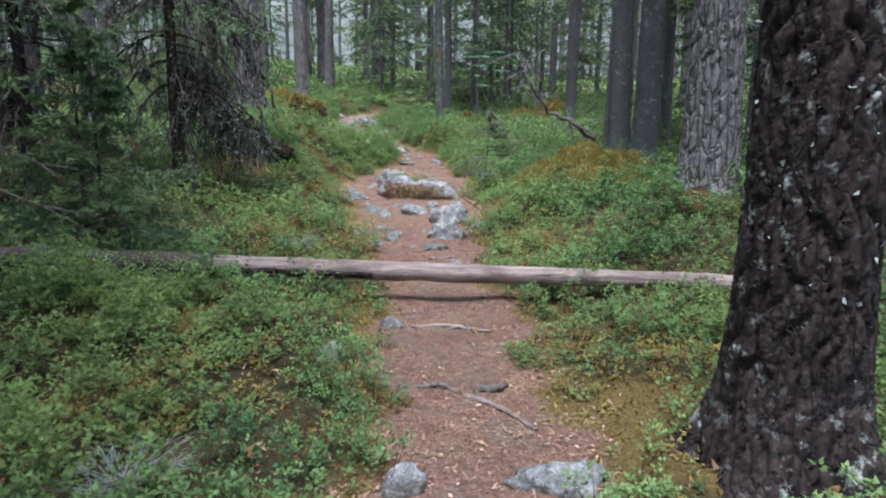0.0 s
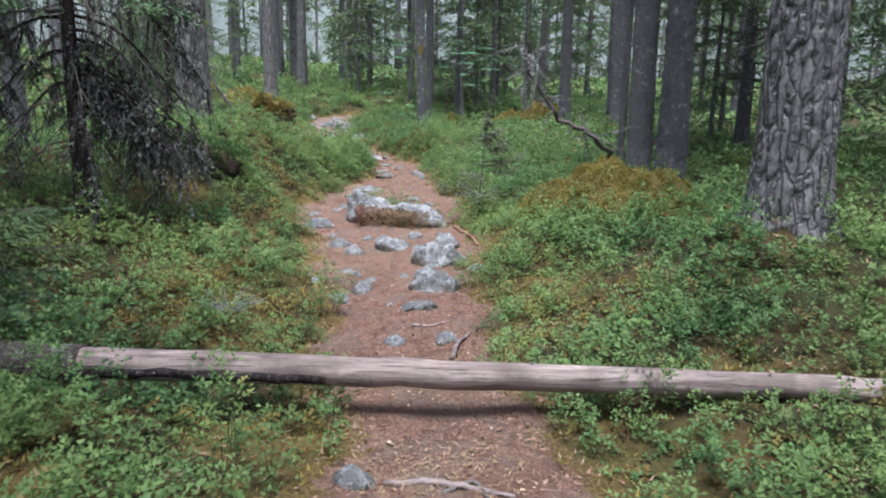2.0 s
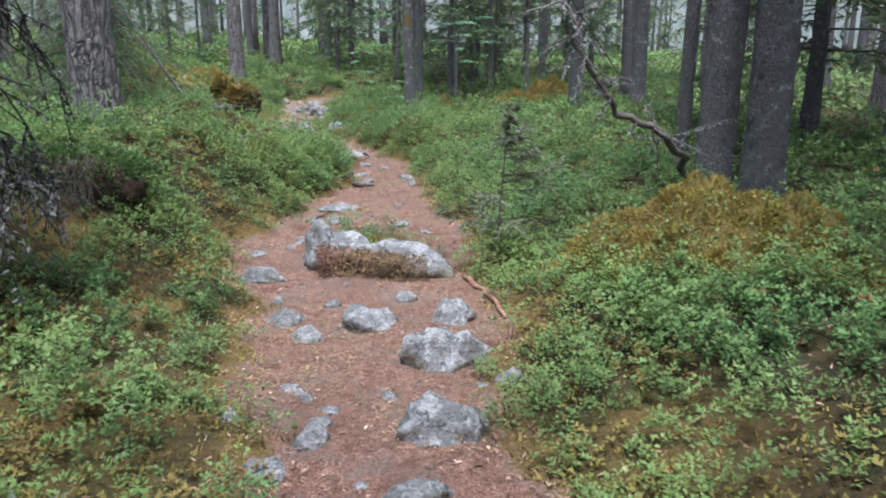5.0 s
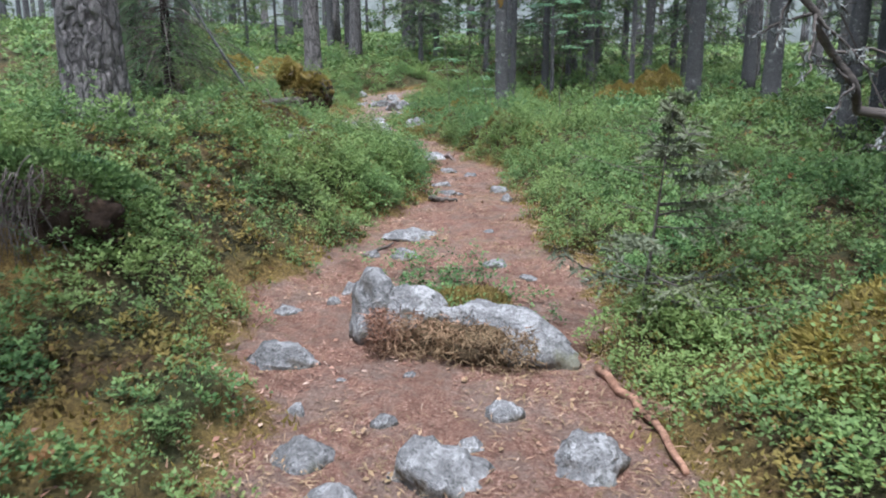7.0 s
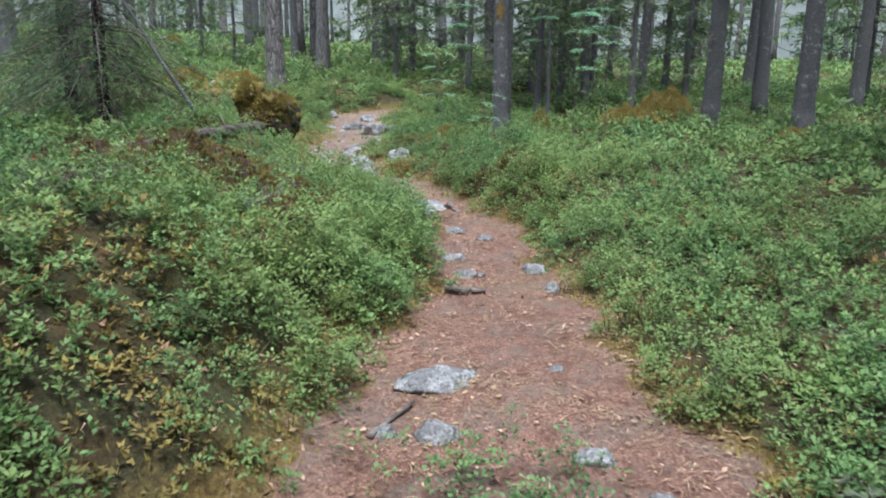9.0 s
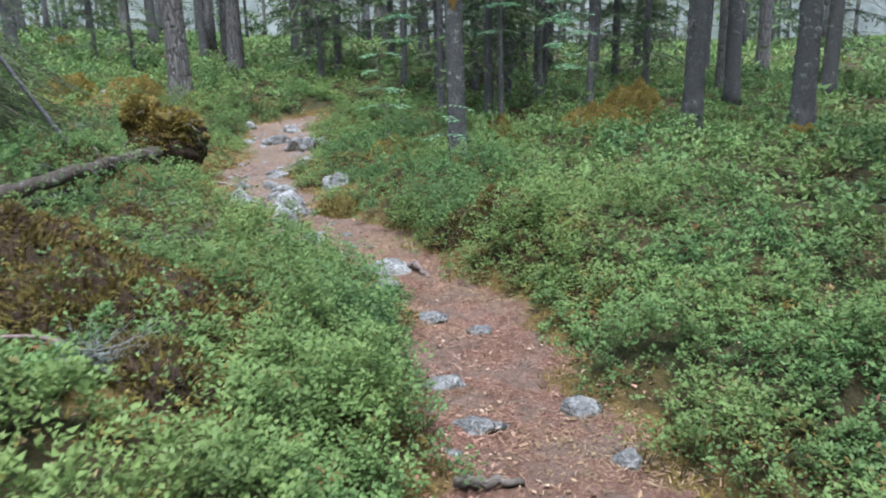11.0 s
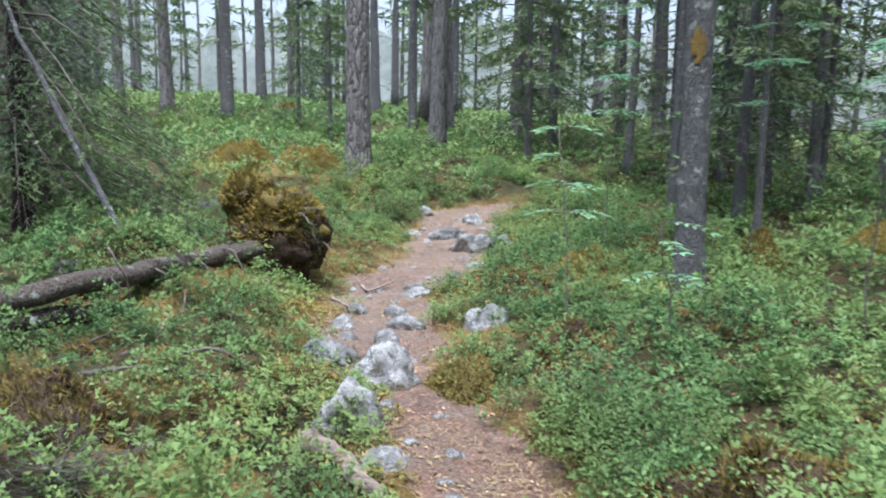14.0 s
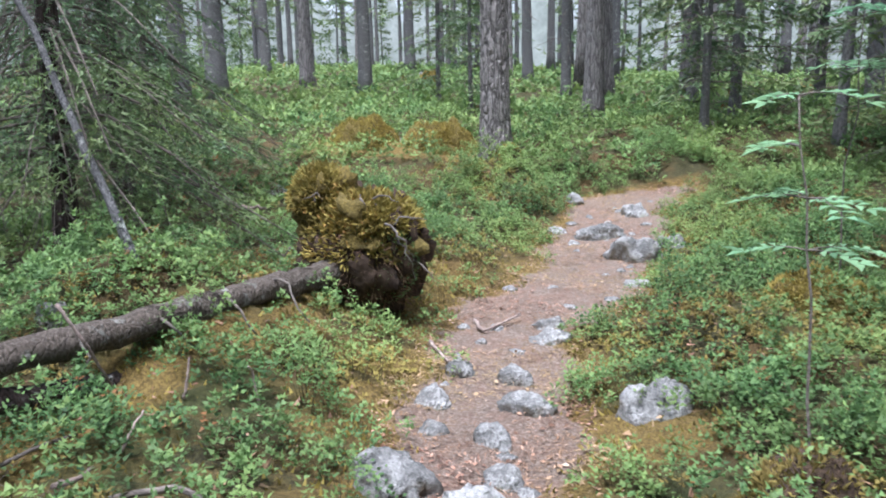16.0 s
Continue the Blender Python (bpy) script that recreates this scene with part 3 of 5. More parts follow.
keep = ((g > 8.5) | (y > 31)) & (rng.random(len(x)) < 0.5 + 0.5 * lumps(x, y, 0.8)) & (np.abs(x) < 10 + 0.62 * np.maximum(y, 0))
undergrowth("bilberry_bushes", x[keep], y[keep], 0.62, 0.34, 7, 6, 0.16, 32, False, "pale green undergrowth far between the trunks", True)


def moss_blades(name, x, y, tall, seed, lift=0.0, z=None):
    rng = np.random.default_rng(seed)
    z = height(x, y) if z is None else z
    way = np.stack([rng.normal(0, 0.6, len(x)), rng.normal(0, 0.6, len(x)), np.ones(len(x))], -1)
    size = tall * rng.uniform(0.5, 1.3, len(x))
    patch = lumps(x, y, 5.1)
    return blades(name, np.stack([x, y, z - 0.005 + lift], -1), way, rng.normal(0, 1, (len(x), 3)), size, size * 0.42, np.clip(0.55 * patch + 0.45 * rng.random(len(x)), 0, 1), MOSS, True)


x, y, rng = scatter(160000, (-4.8, 3.2, 1.0, 25), 41)
g = path_gap(x, y)
keep = (g > -0.02) & (g < 2.3) & ((rng.random(len(x)) < np.exp(-np.maximum(g, 0) / 0.25) * 0.9) | (rng.random(len(x)) < bare(x, y)) | (rng.random(len(x)) < 0.22)) & (rng.random(len(x)) < 0.3 + 0.8 * lumps(x, y, 7.0))
tagged(part("moss", moss_blades("moss", x[keep], y[keep], 0.036, 42)), "olive and rust-brown moss along the path's edge", "moss", kind="stuff")

# brown leaves and needles fallen between the bushes
x, y, rng = scatter(30000, (-5, 4, 1.0, 25.5), 45)
g = path_gap(x, y)
keep = (g > 0.0) & (g < 2.6)
x, y = x[keep], y[keep]
n = len(x)
size = rng.uniform(0.015, 0.05, n)
tagged(part("leaf_litter", blades("leaf_litter", np.stack([x, y, height(x, y) + 0.008], -1), np.stack([rng.normal(0, 1, n), rng.normal(0, 1, n), rng.normal(0.2, 0.3, n)], -1), np.array([0, 0, 1.0]) + rng.normal(0, 0.4, (n, 3)), size, size * rng.uniform(0.12, 0.6, n), rng.random(n) * 0.8, LITTER, True)), "fallen brown leaves and needles on the moss", "litter", kind="stuff")
# ---- trees ----
def plate_wave(rings, sides, tall, girth, depth, seed):
    """Bark plates: a bumpy field over a trunk's rings, deep in the cracks between them."""
    rng = np.random.default_rng(seed)
    z, a = np.linspace(0, tall, rings), np.linspace(0, girth, sides, endpoint=False)
    Z, A = np.meshgrid(z, a, indexing="ij")
    A = A + 0.04 * np.sin(Z * 6 + A * 4) + 0.02 * np.sin(Z * 21 + A * 13)
    Z = Z + 0.05 * np.sin(A * 23 + Z * 3) + 0.02 * np.sin(A * 61)
    wide, high = 0.08, 0.4
    ni, nj = int(tall / high) + 2, max(3, int(girth / wide))
    first = np.full(Z.shape, 9.0)
    second = first.copy()
    jz, ja = rng.uniform(-0.42, 0.42, (ni, nj)), rng.uniform(-0.42, 0.42, (ni, nj))
    ci, cj = np.floor(np.clip(Z, 0, tall) / high).astype(int), np.floor(A / girth * nj).astype(int)
    for di in (-1, 0, 1):
        for dj in (-2, -1, 0, 1, 2):
            ii, jj = np.clip(ci + di, 0, ni - 1), (cj + dj) % nj
            dz = (ci + di + 0.5 + jz[ii, jj] + 0.5 * (jj % 2)) - Z / high
            da = (cj + dj + 0.5 + ja[ii, jj]) - A / girth * nj
            d = np.hypot(dz, da)
            second = np.where(d < first, first, np.minimum(second, d))
            first = np.minimum(first, d)
    tone = np.clip((second - first) / 0.24, 0, 1)
    return depth * (tone ** 0.7 - 0.6) + rng.normal(0, depth * 0.10, Z.shape)


def trunk_mesh(name, tall, radius, material, seed, sides=14, rings=16, plates=0.0, flare=0.35, lean=(0, 0), low=0.0):
    """A tapered trunk with a flared foot. low: the part near the ground that gets most of the rings."""
    rng = np.random.default_rng(seed)
    t = np.linspace(0, 1, rings)
    z = (t * low if low else tall * t ** 1.3) - 0.12
    if low:
        z = np.append(z, np.linspace(low, tall, 14)[1:])
    r = radius * (1 - 0.88 * np.clip(z / tall, 0, 1) ** 0.9) * (1 + flare * np.exp(-np.maximum(z, 0) / 0.22))
    bend = 0.02 * tall * np.sin(z / tall * 3 + seed) * np.clip(z / tall, 0, 1)
    points = np.stack([bend + lean[0] * z, bend * 0.6 + lean[1] * z, z], -1)
    wave = None
    turn = np.linspace(0, 2 * np.pi, sides, endpoint=False)
    lobes = 0.5 * flare * radius * np.exp(-np.maximum(z, 0) / 0.16)[:, None] * np.sin(turn * 5 + seed)[None]
    if plates:
        tone = plate_wave(rings, sides, low or tall, 2 * np.pi * radius, plates, seed)
        if low:
            tone = np.concatenate([tone, np.zeros((13, sides))])
        wave = tone + lobes
    else:
        wave = lobes + radius * 0.05 * rng.standard_normal((len(z), sides))
    return tube(name, points, r, material, sides, wave=wave)


def twig_mesh(name, low, high, count, reach, droop, seed, material, radius=0.012, forks=2):
    """Dead, bare branches round a trunk."""
    rng = np.random.default_rng(seed)
    pieces = []
    for _ in range(count):
        z, a, r = rng.uniform(low, high), rng.uniform(0, 2 * np.pi), reach * rng.uniform(0.4, 1)
        way = np.array([np.cos(a), np.sin(a), 0])
        s = np.linspace(0, 1, 4)[:, None]
        line = np.array([0, 0, z]) + way * r * s + np.array([0, 0, 1]) * r * (0.12 * s - droop * s ** 2) + rng.normal(0, 0.03 * r, (4, 3)) * s
        pieces.append(tube_arrays(line, radius * (1.05 - s[:, 0]), 3))
        for _ in range(forks):
            i = rng.integers(1, 3)
            tip = line[i] + (unit(way + rng.normal(0, 0.6, 3)) * 0.35 + np.array([0, 0, -droop * 0.45])) * r * rng.uniform(0.4, 1)
            pieces.append(tube_arrays(bent([line[i], (line[i] + tip) / 2 + rng.normal(0, 0.02, 3), tip], 3), [radius * 0.5, radius * 0.4, radius * 0.15], 3))
    return quick_mesh(name, *joined(pieces), material)


def spruce_crown(name, low, high, reach, whorls, per, twigs, needles, blade, seed, droop=0.55, material=None, hang=0.35, bias=1.0):
    """Drooping boughs in whorls, each with side twigs set with needle tufts. Returns the needles and the boughs."""
    rng = np.random.default_rng(seed)
    w = np.repeat(np.linspace(0, 1, whorls) ** bias, per)
    n = len(w)
    z = low + (high - low) * w + rng.normal(0, 0.1, n)
    a = rng.uniform(0, 2 * np.pi, n)
    length = reach * (1 - 0.92 * w ** 1.1) * rng.uniform(0.6, 1.1, n)
    out = np.stack([np.cos(a), np.sin(a), 0 * a], -1)

    def along(s):
        return np.array([0, 0, 1.0]) * (z[:, None] + length[:, None] * (0.15 * s - droop * s ** 2 + 0.2 * s ** 4))[..., None] + out[:, None] * (length[:, None] * s)[..., None]

    s = (np.arange(twigs) + rng.random((n, twigs))) / twigs * 0.86 + 0.14
    start = along(s)
    across = np.cross(out, [0, 0, 1.0])[:, None] * np.where(np.arange(twigs) % 2 == 0, 1.0, -1.0)[None, :, None]
    way = unit(across + out[:, None] * 0.7 + np.array([0, 0, -hang]) + rng.normal(0, 0.25, (n, twigs, 3)))
    span = (0.42 * length[:, None] * (1.05 - s * 0.75))[..., None, None]
    k = (np.arange(needles) + rng.random((n, twigs, needles))) / needles
    at = start[:, :, None] + way[:, :, None] * span * k[..., None] + np.array([0, 0, -0.25]) * span * (k ** 2)[..., None]
    dirs = way[:, :, None] + rng.normal(0, 0.55, (n, twigs, needles, 3))
    size = blade * rng.uniform(0.6, 1.25, (n, twigs, needles))
    tint = np.clip(0.35 * rng.random((n, 1, 1)) + 0.25 * k + 0.4 * rng.random((n, twigs, needles)), 0, 1)
    leaves = blades(name, at.reshape(-1, 3), dirs.reshape(-1, 3), rng.normal(0, 1, (at.size // 3, 3)) + np.array([0, 0, 1.0]), size.ravel(), size.ravel() * (0.28 if blade < 0.1 else 0.26), tint.ravel(), material or NEEDLE, True)
    line = along(np.linspace(0, 1, 4)[None].repeat(n, 0))
    boughs = joined([tube_arrays(p, (0.001 + 0.011 * min(q, 1.4)) * np.linspace(1, 0.25, 4), 3) for p, q in zip(line, length)])
    return leaves, quick_mesh(name, *boughs, DARK_WOOD)


def tree(kind, label, category, tall, radius, bark, crown, seed, dead=None, **shape):
    """One tree, standing at the origin: trunk, boughs and needles."""
    ob = tagged(new(kind), label, category)
    part("trunk", trunk_mesh("trunk", tall, radius, bark, seed, **shape), ob, "", True)
    if crown:
        leaves, boughs = spruce_crown("crown", seed=seed + 5, **crown)
        part("crown", leaves, ob)
        if "far" not in label and "deep" not in label:
            part("branchwork", boughs, ob)
    if dead:
        part("dead_branchwork", twig_mesh("dead_branchwork", seed=seed + 9, **{"material": GREY_WOOD, **dead}), ob)
    return ob


def stand(ob, x, y, turn=0.0, size=1.0, sink=0.05, tilt=(0, 0)):
    ob.matrix_basis = pose(x, y, float(height(x, y)) - sink, tilt[0], tilt[1], turn) @ Matrix.Scale(size, 4)
    return ob


HIGH = dict(low=5.0, high=15.5, reach=1.8, whorls=12, per=4, twigs=5, needles=4, blade=0.34)
PINE_TOP = dict(low=9.0, high=16.5, reach=2.2, whorls=7, per=4, twigs=6, needles=5, blade=0.3, droop=-0.1, material=PINE_NEEDLE, hang=-0.2)
DEAD = dict(low=1.6, high=6.5, count=26, reach=1.1, droop=0.45)

# The big trees beside the path
old_pine = stand(tree("pine_tree", "thick old pine with cracked bark, coloured dark for its backlit side, and grey lichen", "pine tree", 17, 0.245, DARK_BARK, PINE_TOP, 101, sides=110, rings=230, plates=0.03, flare=0.75, low=3.4), 1.35, 2.78, 200)
stand(tree("pine_tree", "tall pine with reddish grey plated bark on a mossy rise", "pine tree", 17.5, 0.255, PINE_PALE, PINE_TOP, 102, sides=84, rings=150, plates=0.026, flare=0.3, low=3.2), 2.47, 7.2, 40)
stand(tree("pine_tree", "straight pine with grey-brown plated bark and brown foot", "pine tree", 18, 0.195, PINE_PALE, PINE_TOP, 103, sides=64, rings=130, plates=0.022, flare=0.35, low=3.4), -4.58, 25.5, 90)
stand(tree("pine_tree", "stout pine with purplish brown bark on the bank", "pine tree", 17, 0.205, PINE_PALE, PINE_TOP, 104, sides=56, rings=100, plates=0.02, flare=0.3, low=3.0), -2.9, 11.85, 10)
blazed = stand(tree("spruce_tree", "straight grey spruce trunk with a yellow painted trail mark", "spruce tree", 16, 0.108, SPRUCE_BARK, HIGH, 105, dict(low=1.9, high=7, count=22, reach=0.7, droop=0.35), sides=28, rings=60, flare=0.25, low=3.2), -0.08, 19.72, 0)
stand(tree("spruce_tree", "grey-barked spruce trunk among bilberry bushes", "spruce tree", 16.5, 0.175, SPRUCE_BARK, HIGH, 106, dict(low=2.2, high=7, count=20, reach=0.8, droop=0.4), sides=28, rings=60, flare=0.25, low=3.2), 2.82, 10.92, 60)
stand(tree("spruce_tree", "dark grey spruce trunk standing close to another", "spruce tree", 16, 0.155, SPRUCE_BARK, HIGH, 107, DEAD, sides=24, rings=50, flare=0.25, low=3.2), 2.56, 11.3, 130)
stand(tree("spruce_tree", "dark slender spruce trunk among bilberry bushes", "spruce tree", 15, 0.15, SPRUCE_BARK, HIGH, 108, DEAD, sides=24, rings=50, flare=0.25, low=3.2), 3.5, 21.7, 220)
stand(tree("spruce_tree", "dark spruce with a mossy flared foot", "spruce tree", 16, 0.155, SPRUCE_BARK, HIGH, 109, DEAD, sides=28, rings=60, flare=0.75, low=3.2), 4.58, 20.7, 20)

rng = np.random.default_rng(19)
a, z = rng.uniform(0, 2 * np.pi, 420), rng.uniform(0.3, 3.2, 420)
a = a + 0.25 * np.sin(z * 5)
o = np.stack([np.cos(a), np.sin(a), 0 * a], -1)
part("lichen", blades("lichen", o * 0.236 + np.stack([0 * z, 0 * z, z], -1), o * 0.7 + rng.normal(0, 0.8, (420, 3)), o + rng.normal(0, 0.5, (420, 3)), rng.uniform(0.015, 0.045, 420), rng.uniform(0.012, 0.03, 420), rng.random(420), LICHEN), old_pine.children[0], "pale grey lichen tufts on the bark")

# Trees of the wood behind, and shade trees added beside the path, from a few kinds: x, y, kind, size
spruce_a = tree("spruce_tree", "tall spruce with a bare grey lower trunk", "spruce tree", 16, 0.15, SPRUCE_BARK, HIGH, 120, DEAD)
spruce_b = tree("spruce_tree", "tall spruce with dead drooping twigs", "spruce tree", 15, 0.13, SPRUCE_BARK, dict(HIGH, low=3.6, whorls=17), 121, dict(DEAD, count=32, low=0.9, reach=1.3))
spruce_c = tree("spruce_tree", "spruce with green boughs reaching low down", "spruce tree", 11, 0.10, SPRUCE_BARK, dict(low=1.3, high=10.8, reach=1.7, whorls=19, per=5, twigs=9, needles=10, blade=0.15), 122, dict(DEAD, low=0.4, high=2.5, count=24, reach=0.9))
pine_a = tree("pine_tree", "tall slender pine with a bare trunk", "pine tree", 17, 0.17, PINE_PALE, PINE_TOP, 123, sides=16, rings=20)
thin_a = tree("spruce_tree", "thin young dark spruce with bare twigs", "spruce tree", 8, 0.05, SPRUCE_BARK, dict(low=3.0, high=7.8, reach=0.9, whorls=9, per=4, twigs=6, needles=7, blade=0.15), 124, dict(low=0.5, high=3.5, count=30, reach=0.6, droop=0.5, radius=0.006))
far_a = tree("spruce_tree", "grey spruce trunk deep in the wood", "spruce tree", 16, 0.16, SPRUCE_BARK, dict(low=4.5, high=15.5, reach=1.8, whorls=10, per=4, twigs=4, needles=3, blade=0.5), 125, sides=10, rings=9)
far_b = tree("spruce_tree", "dense green spruce deep in the wood", "spruce tree", 10, 0.1, SPRUCE_BARK, dict(low=0.9, high=9.8, reach=1.7, whorls=16, per=4, twigs=6, needles=4, blade=0.36), 126, sides=8, rings=8)
far_c = tree("pine_tree", "pale pine trunk deep in the wood", "pine tree", 17, 0.16, PINE_PALE, dict(low=10.0, high=16.5, reach=1.9, whorls=6, per=4, twigs=4, needles=3, blade=0.5, droop=-0.1, material=PINE_NEEDLE), 127, sides=10, rings=9)
KINDS = [spruce_a, spruce_b, spruce_c, pine_a, thin_a, far_a, far_b, far_c]
placed = [(0.3, 9), (-0.05, 19.72), (2.8, 10.9), (2.47, 7.2), (-4.58, 25.5)]
first_use = set()


def plant(k, x, y, size, turn):
    ob = KINDS[k]
    if k in first_use:
        ob = copy_thing(ob, Matrix())
    first_use.add(k)
    placed.append((x, y))
    return stand(ob, x, y, turn, size)


for q, (x, y, k, size) in enumerate([(-5.2, 34.4, 3, 1.55), (-5.75, 33.2, 1, 0.95), (5.4, 24.6, 0, 0.95), (7.8, 25.6, 0, 1.0), (8.9, 24.4, 1, 1.0), (10.0, 32.8, 3, 1.1), (-10.4, 32.3, 0, 1.1),
                                     (2.15, 25.6, 4, 1.1), (2.95, 25.2, 4, 1.2), (6.2, 26.8, 3, 0.85), (0.1, 24.4, 4, 1.25), (-0.45, 27.4, 4, 1.5), (0.12, 21.6, 4, 1.2), (1.6, 26.4, 4, 1.3),
                                     (-13.1, 33.9, 3, 1.15), (-12.6, 29.6, 0, 1.55), (-11.1, 26.9, 0, 1.1), (-15.8, 45.5, 0, 1.5), (4.05, 14.0, 4, 0.9), (5.9, 13.6, 0, 0.8), (7.4, 16.2, 1, 1.0),
                                     (6.6, 10.4, 2, 1.0), (7.4, 8.2, 2, 1.1), (6.9, 12.9, 2, 1.1), (8.2, 14.5, 2, 1.2), (9.3, 11.5, 1, 1.1), (9.6, 17.0, 2, 1.2), (5.6, 7.2, 1, 1.0), (10.3, 21.3, 2, 1.2), (8.8, 19.2, 3, 1.0), (-6.3, 14.2, 0, 1.1), (-7.2, 10.8, 1, 1.0), (-8.8, 13.0, 3, 1.1), (-4.9, 9.4, 1, 0.8), (2.5, 12.0, 4, 1.0),
                                     (1.1, 27.8, 2, 0.95), (-1.9, 29.5, 2, 1.0), (3.9, 28.6, 1, 1.0), (-2.8, 31.5, 2, 1.1), (0.2, 31.0, 1, 1.1), (2.6, 31.8, 2, 1.1), (-3.6, 36.5, 1, 1.1), (5.0, 30.5, 2, 1.0),
                                     (-6.6, 29.6, 2, 0.5), (4.4, 26.4, 2, 0.8), (2.0, 29.2, 2, 0.9), (-0.6, 33.0, 2, 1.0), (-2.2, 27.8, 2, 0.7), (3.2, 33.5, 2, 1.0), (6.4, 33.0, 2, 1.1), (-7.9, 31.0, 2, 0.55), (7.0, 29.8, 1, 1.1), (9.2, 28.0, 2, 0.9), (-17.5, 38, 0, 1.2), (-9.2, 41, 0, 1.2), (-12.0, 47, 3, 1.1),
                                     # (5.0, 12.6) to (4.9, 17.4): added to shade the right-hand bushes.
                                     # From (-2.6, 3.3) on: spruces added to shade the bushes, most never in view.
                                     (1.0, 23.4, 4, 0.9), (6.1, 18.0, 4, 1.1), (5.2, 16.1, 2, 0.5), (-4.0, 5.6, 2, 0.6), (-6.0, 6.2, 1, 0.9), (-5.4, 3.0, 0, 1.0), (5.2, 4.6, 1, 1.0), (4.4, 0.6, 0, 1.0), (5.0, 12.6, 1, 1.05), (5.4, 15.2, 2, 1.2), (4.9, 17.4, 1, 1.0), (0.9, 24.2, 2, 0.8), (2.0, 25.4, 2, 0.9), (0.2, 26.4, 2, 0.8), (-2.6, 3.3, 1, 0.9), (-2.4, 1.0, 1, 0.9), (-2.95, 4.5, 1, 0.9), (3.25, 9.0, 1, 0.9), (3.8, 14.2, 0, 1.0), (4.1, 16.5, 1, 0.9), (-3.2, 1.9, 1, 0.9), (-2.7, -0.6, 0, 1.0), (3.1, -0.6, 1, 0.9), (3.4, 3.0, 1, 0.9), (-3.9, -2.4, 2, 1.0), (0.9, -3.5, 1, 1.0)]):
    plant(k, x, y, size, q * 77 % 360)
rng = np.random.default_rng(77)
tries = 0
while len(placed) < 245 and tries < 6000:
    tries += 1
    x, y = rng.uniform(-48, 44), rng.uniform(-12, 80)
    if abs(x) > 9 + 0.62 * max(y, 0) or path_gap(x, y) < 4.5 and y < 26 or y < 27 and abs(x + 1) < 6.5 or (-15 < x + (y - 24) * 0.35 < -2.5 and 14 < y < 48):
        continue
    if min(math.hypot(x - a, y - b) for a, b in placed) < 1.9:
        continue
    far = y > 36 or abs(x) > 12
    plant(int(rng.choice([5, 6, 7], p=[0.36, 0.44, 0.2]) if far else rng.choice([0, 1, 2, 3, 4], p=[0.24, 0.28, 0.24, 0.14, 0.1])), x, y, rng.uniform(0.8, 1.3), rng.uniform(0, 360))

# Low spruces beside the path, seen close
fine = dict(twigs=18, needles=18, blade=0.068)
near_spruce = tree("spruce_tree", "scraggy spruce with dead drooping lichen-hung lower boughs", "spruce tree", 7.5, 0.075, DARK_BARK, dict(low=1.9, high=7.2, reach=1.5, whorls=12, per=5, droop=0.7, bias=1.2, **fine), 131, dict(low=0.6, high=2.9, count=70, reach=1.15, droop=1.0, material=DARK_WOOD, radius=0.009, forks=5), sides=12)
stand(near_spruce, -2.9, 8.5, 30)


def hanging_boughs(parent, low, high, count, reach, facing, spread, seed):
    """Dead boughs that droop from a trunk, each with a curtain of thin twigs grown over with lichen."""
    rng = np.random.default_rng(seed)
    spots = []
    for _ in range(count):
        z, a, r = rng.uniform(low, high), math.radians(facing) + rng.normal(0, spread), reach * rng.uniform(0.55, 1.05)
        way = np.array([np.cos(a), np.sin(a), 0])
        s = np.linspace(0, 1, 9)[:, None]
        line = np.array([0, 0, z]) + way * r * s ** 0.8 + np.array([0, 0, 1]) * (0.12 * s - rng.uniform(0.55, 1.15) * min(1.0, z - 0.3) * s ** 1.5)
        line[1:] += rng.normal(0, 0.012, (8, 3))
        pieces = [tube_arrays(line, np.linspace(0.016, 0.004, 9), 5)]
        for _ in range(32):
            i = rng.integers(1, 9)
            p = line[i]
            drop = min(rng.uniform(0.08, 0.4), max(0.06, p[2] - 0.05))
            tip = p + np.array([rng.normal(0, 0.09), rng.normal(0, 0.09), -drop])
            twig = bent([p, (p + tip) / 2 + rng.normal(0, 0.02, 3), tip], 4)
            pieces.append(tube_arrays(twig, [0.005, 0.004, 0.003, 0.0015], 3))
            spots += [twig[0] + (twig[-1] - twig[0]) * q for q in rng.random(20)]
        part("dead_bough", quick_mesh("dead_bough", *joined(pieces), DARK_BARK), parent)
    spots = np.array(spots)
    n = len(spots)
    part("lichen", blades("lichen", spots, rng.normal(0, 0.6, (n, 3)) - [0, 0, 0.7], rng.normal(0, 1, (n, 3)), rng.uniform(0.015, 0.055, n), 0.018, rng.random(n), BOUGH_LICHEN, True), parent, "grey-brown lichen on the hanging twigs")


hanging_boughs(near_spruce, 0.9, 2.6, 20, 1.05, -30, 0.4, 71)
hanging_boughs(near_spruce, 1.1, 2.6, 8, 0.95, 190, 0.8, 72)
young = tree("young_spruce", "small thin spruce with brown-green feathery boughs", "young spruce", 2.3, 0.024, DARK_BARK, dict(low=0.55, high=2.2, reach=1.0, whorls=8, per=5, droop=0.35, **fine), 132, dict(low=0.3, high=1.2, count=26, reach=0.8, droop=0.5, radius=0.005), sides=8)
stand(young, -3.15, 6.7, 80)
stand(copy_thing(young, Matrix()), -2.75, 6.2, 160, 0.85)
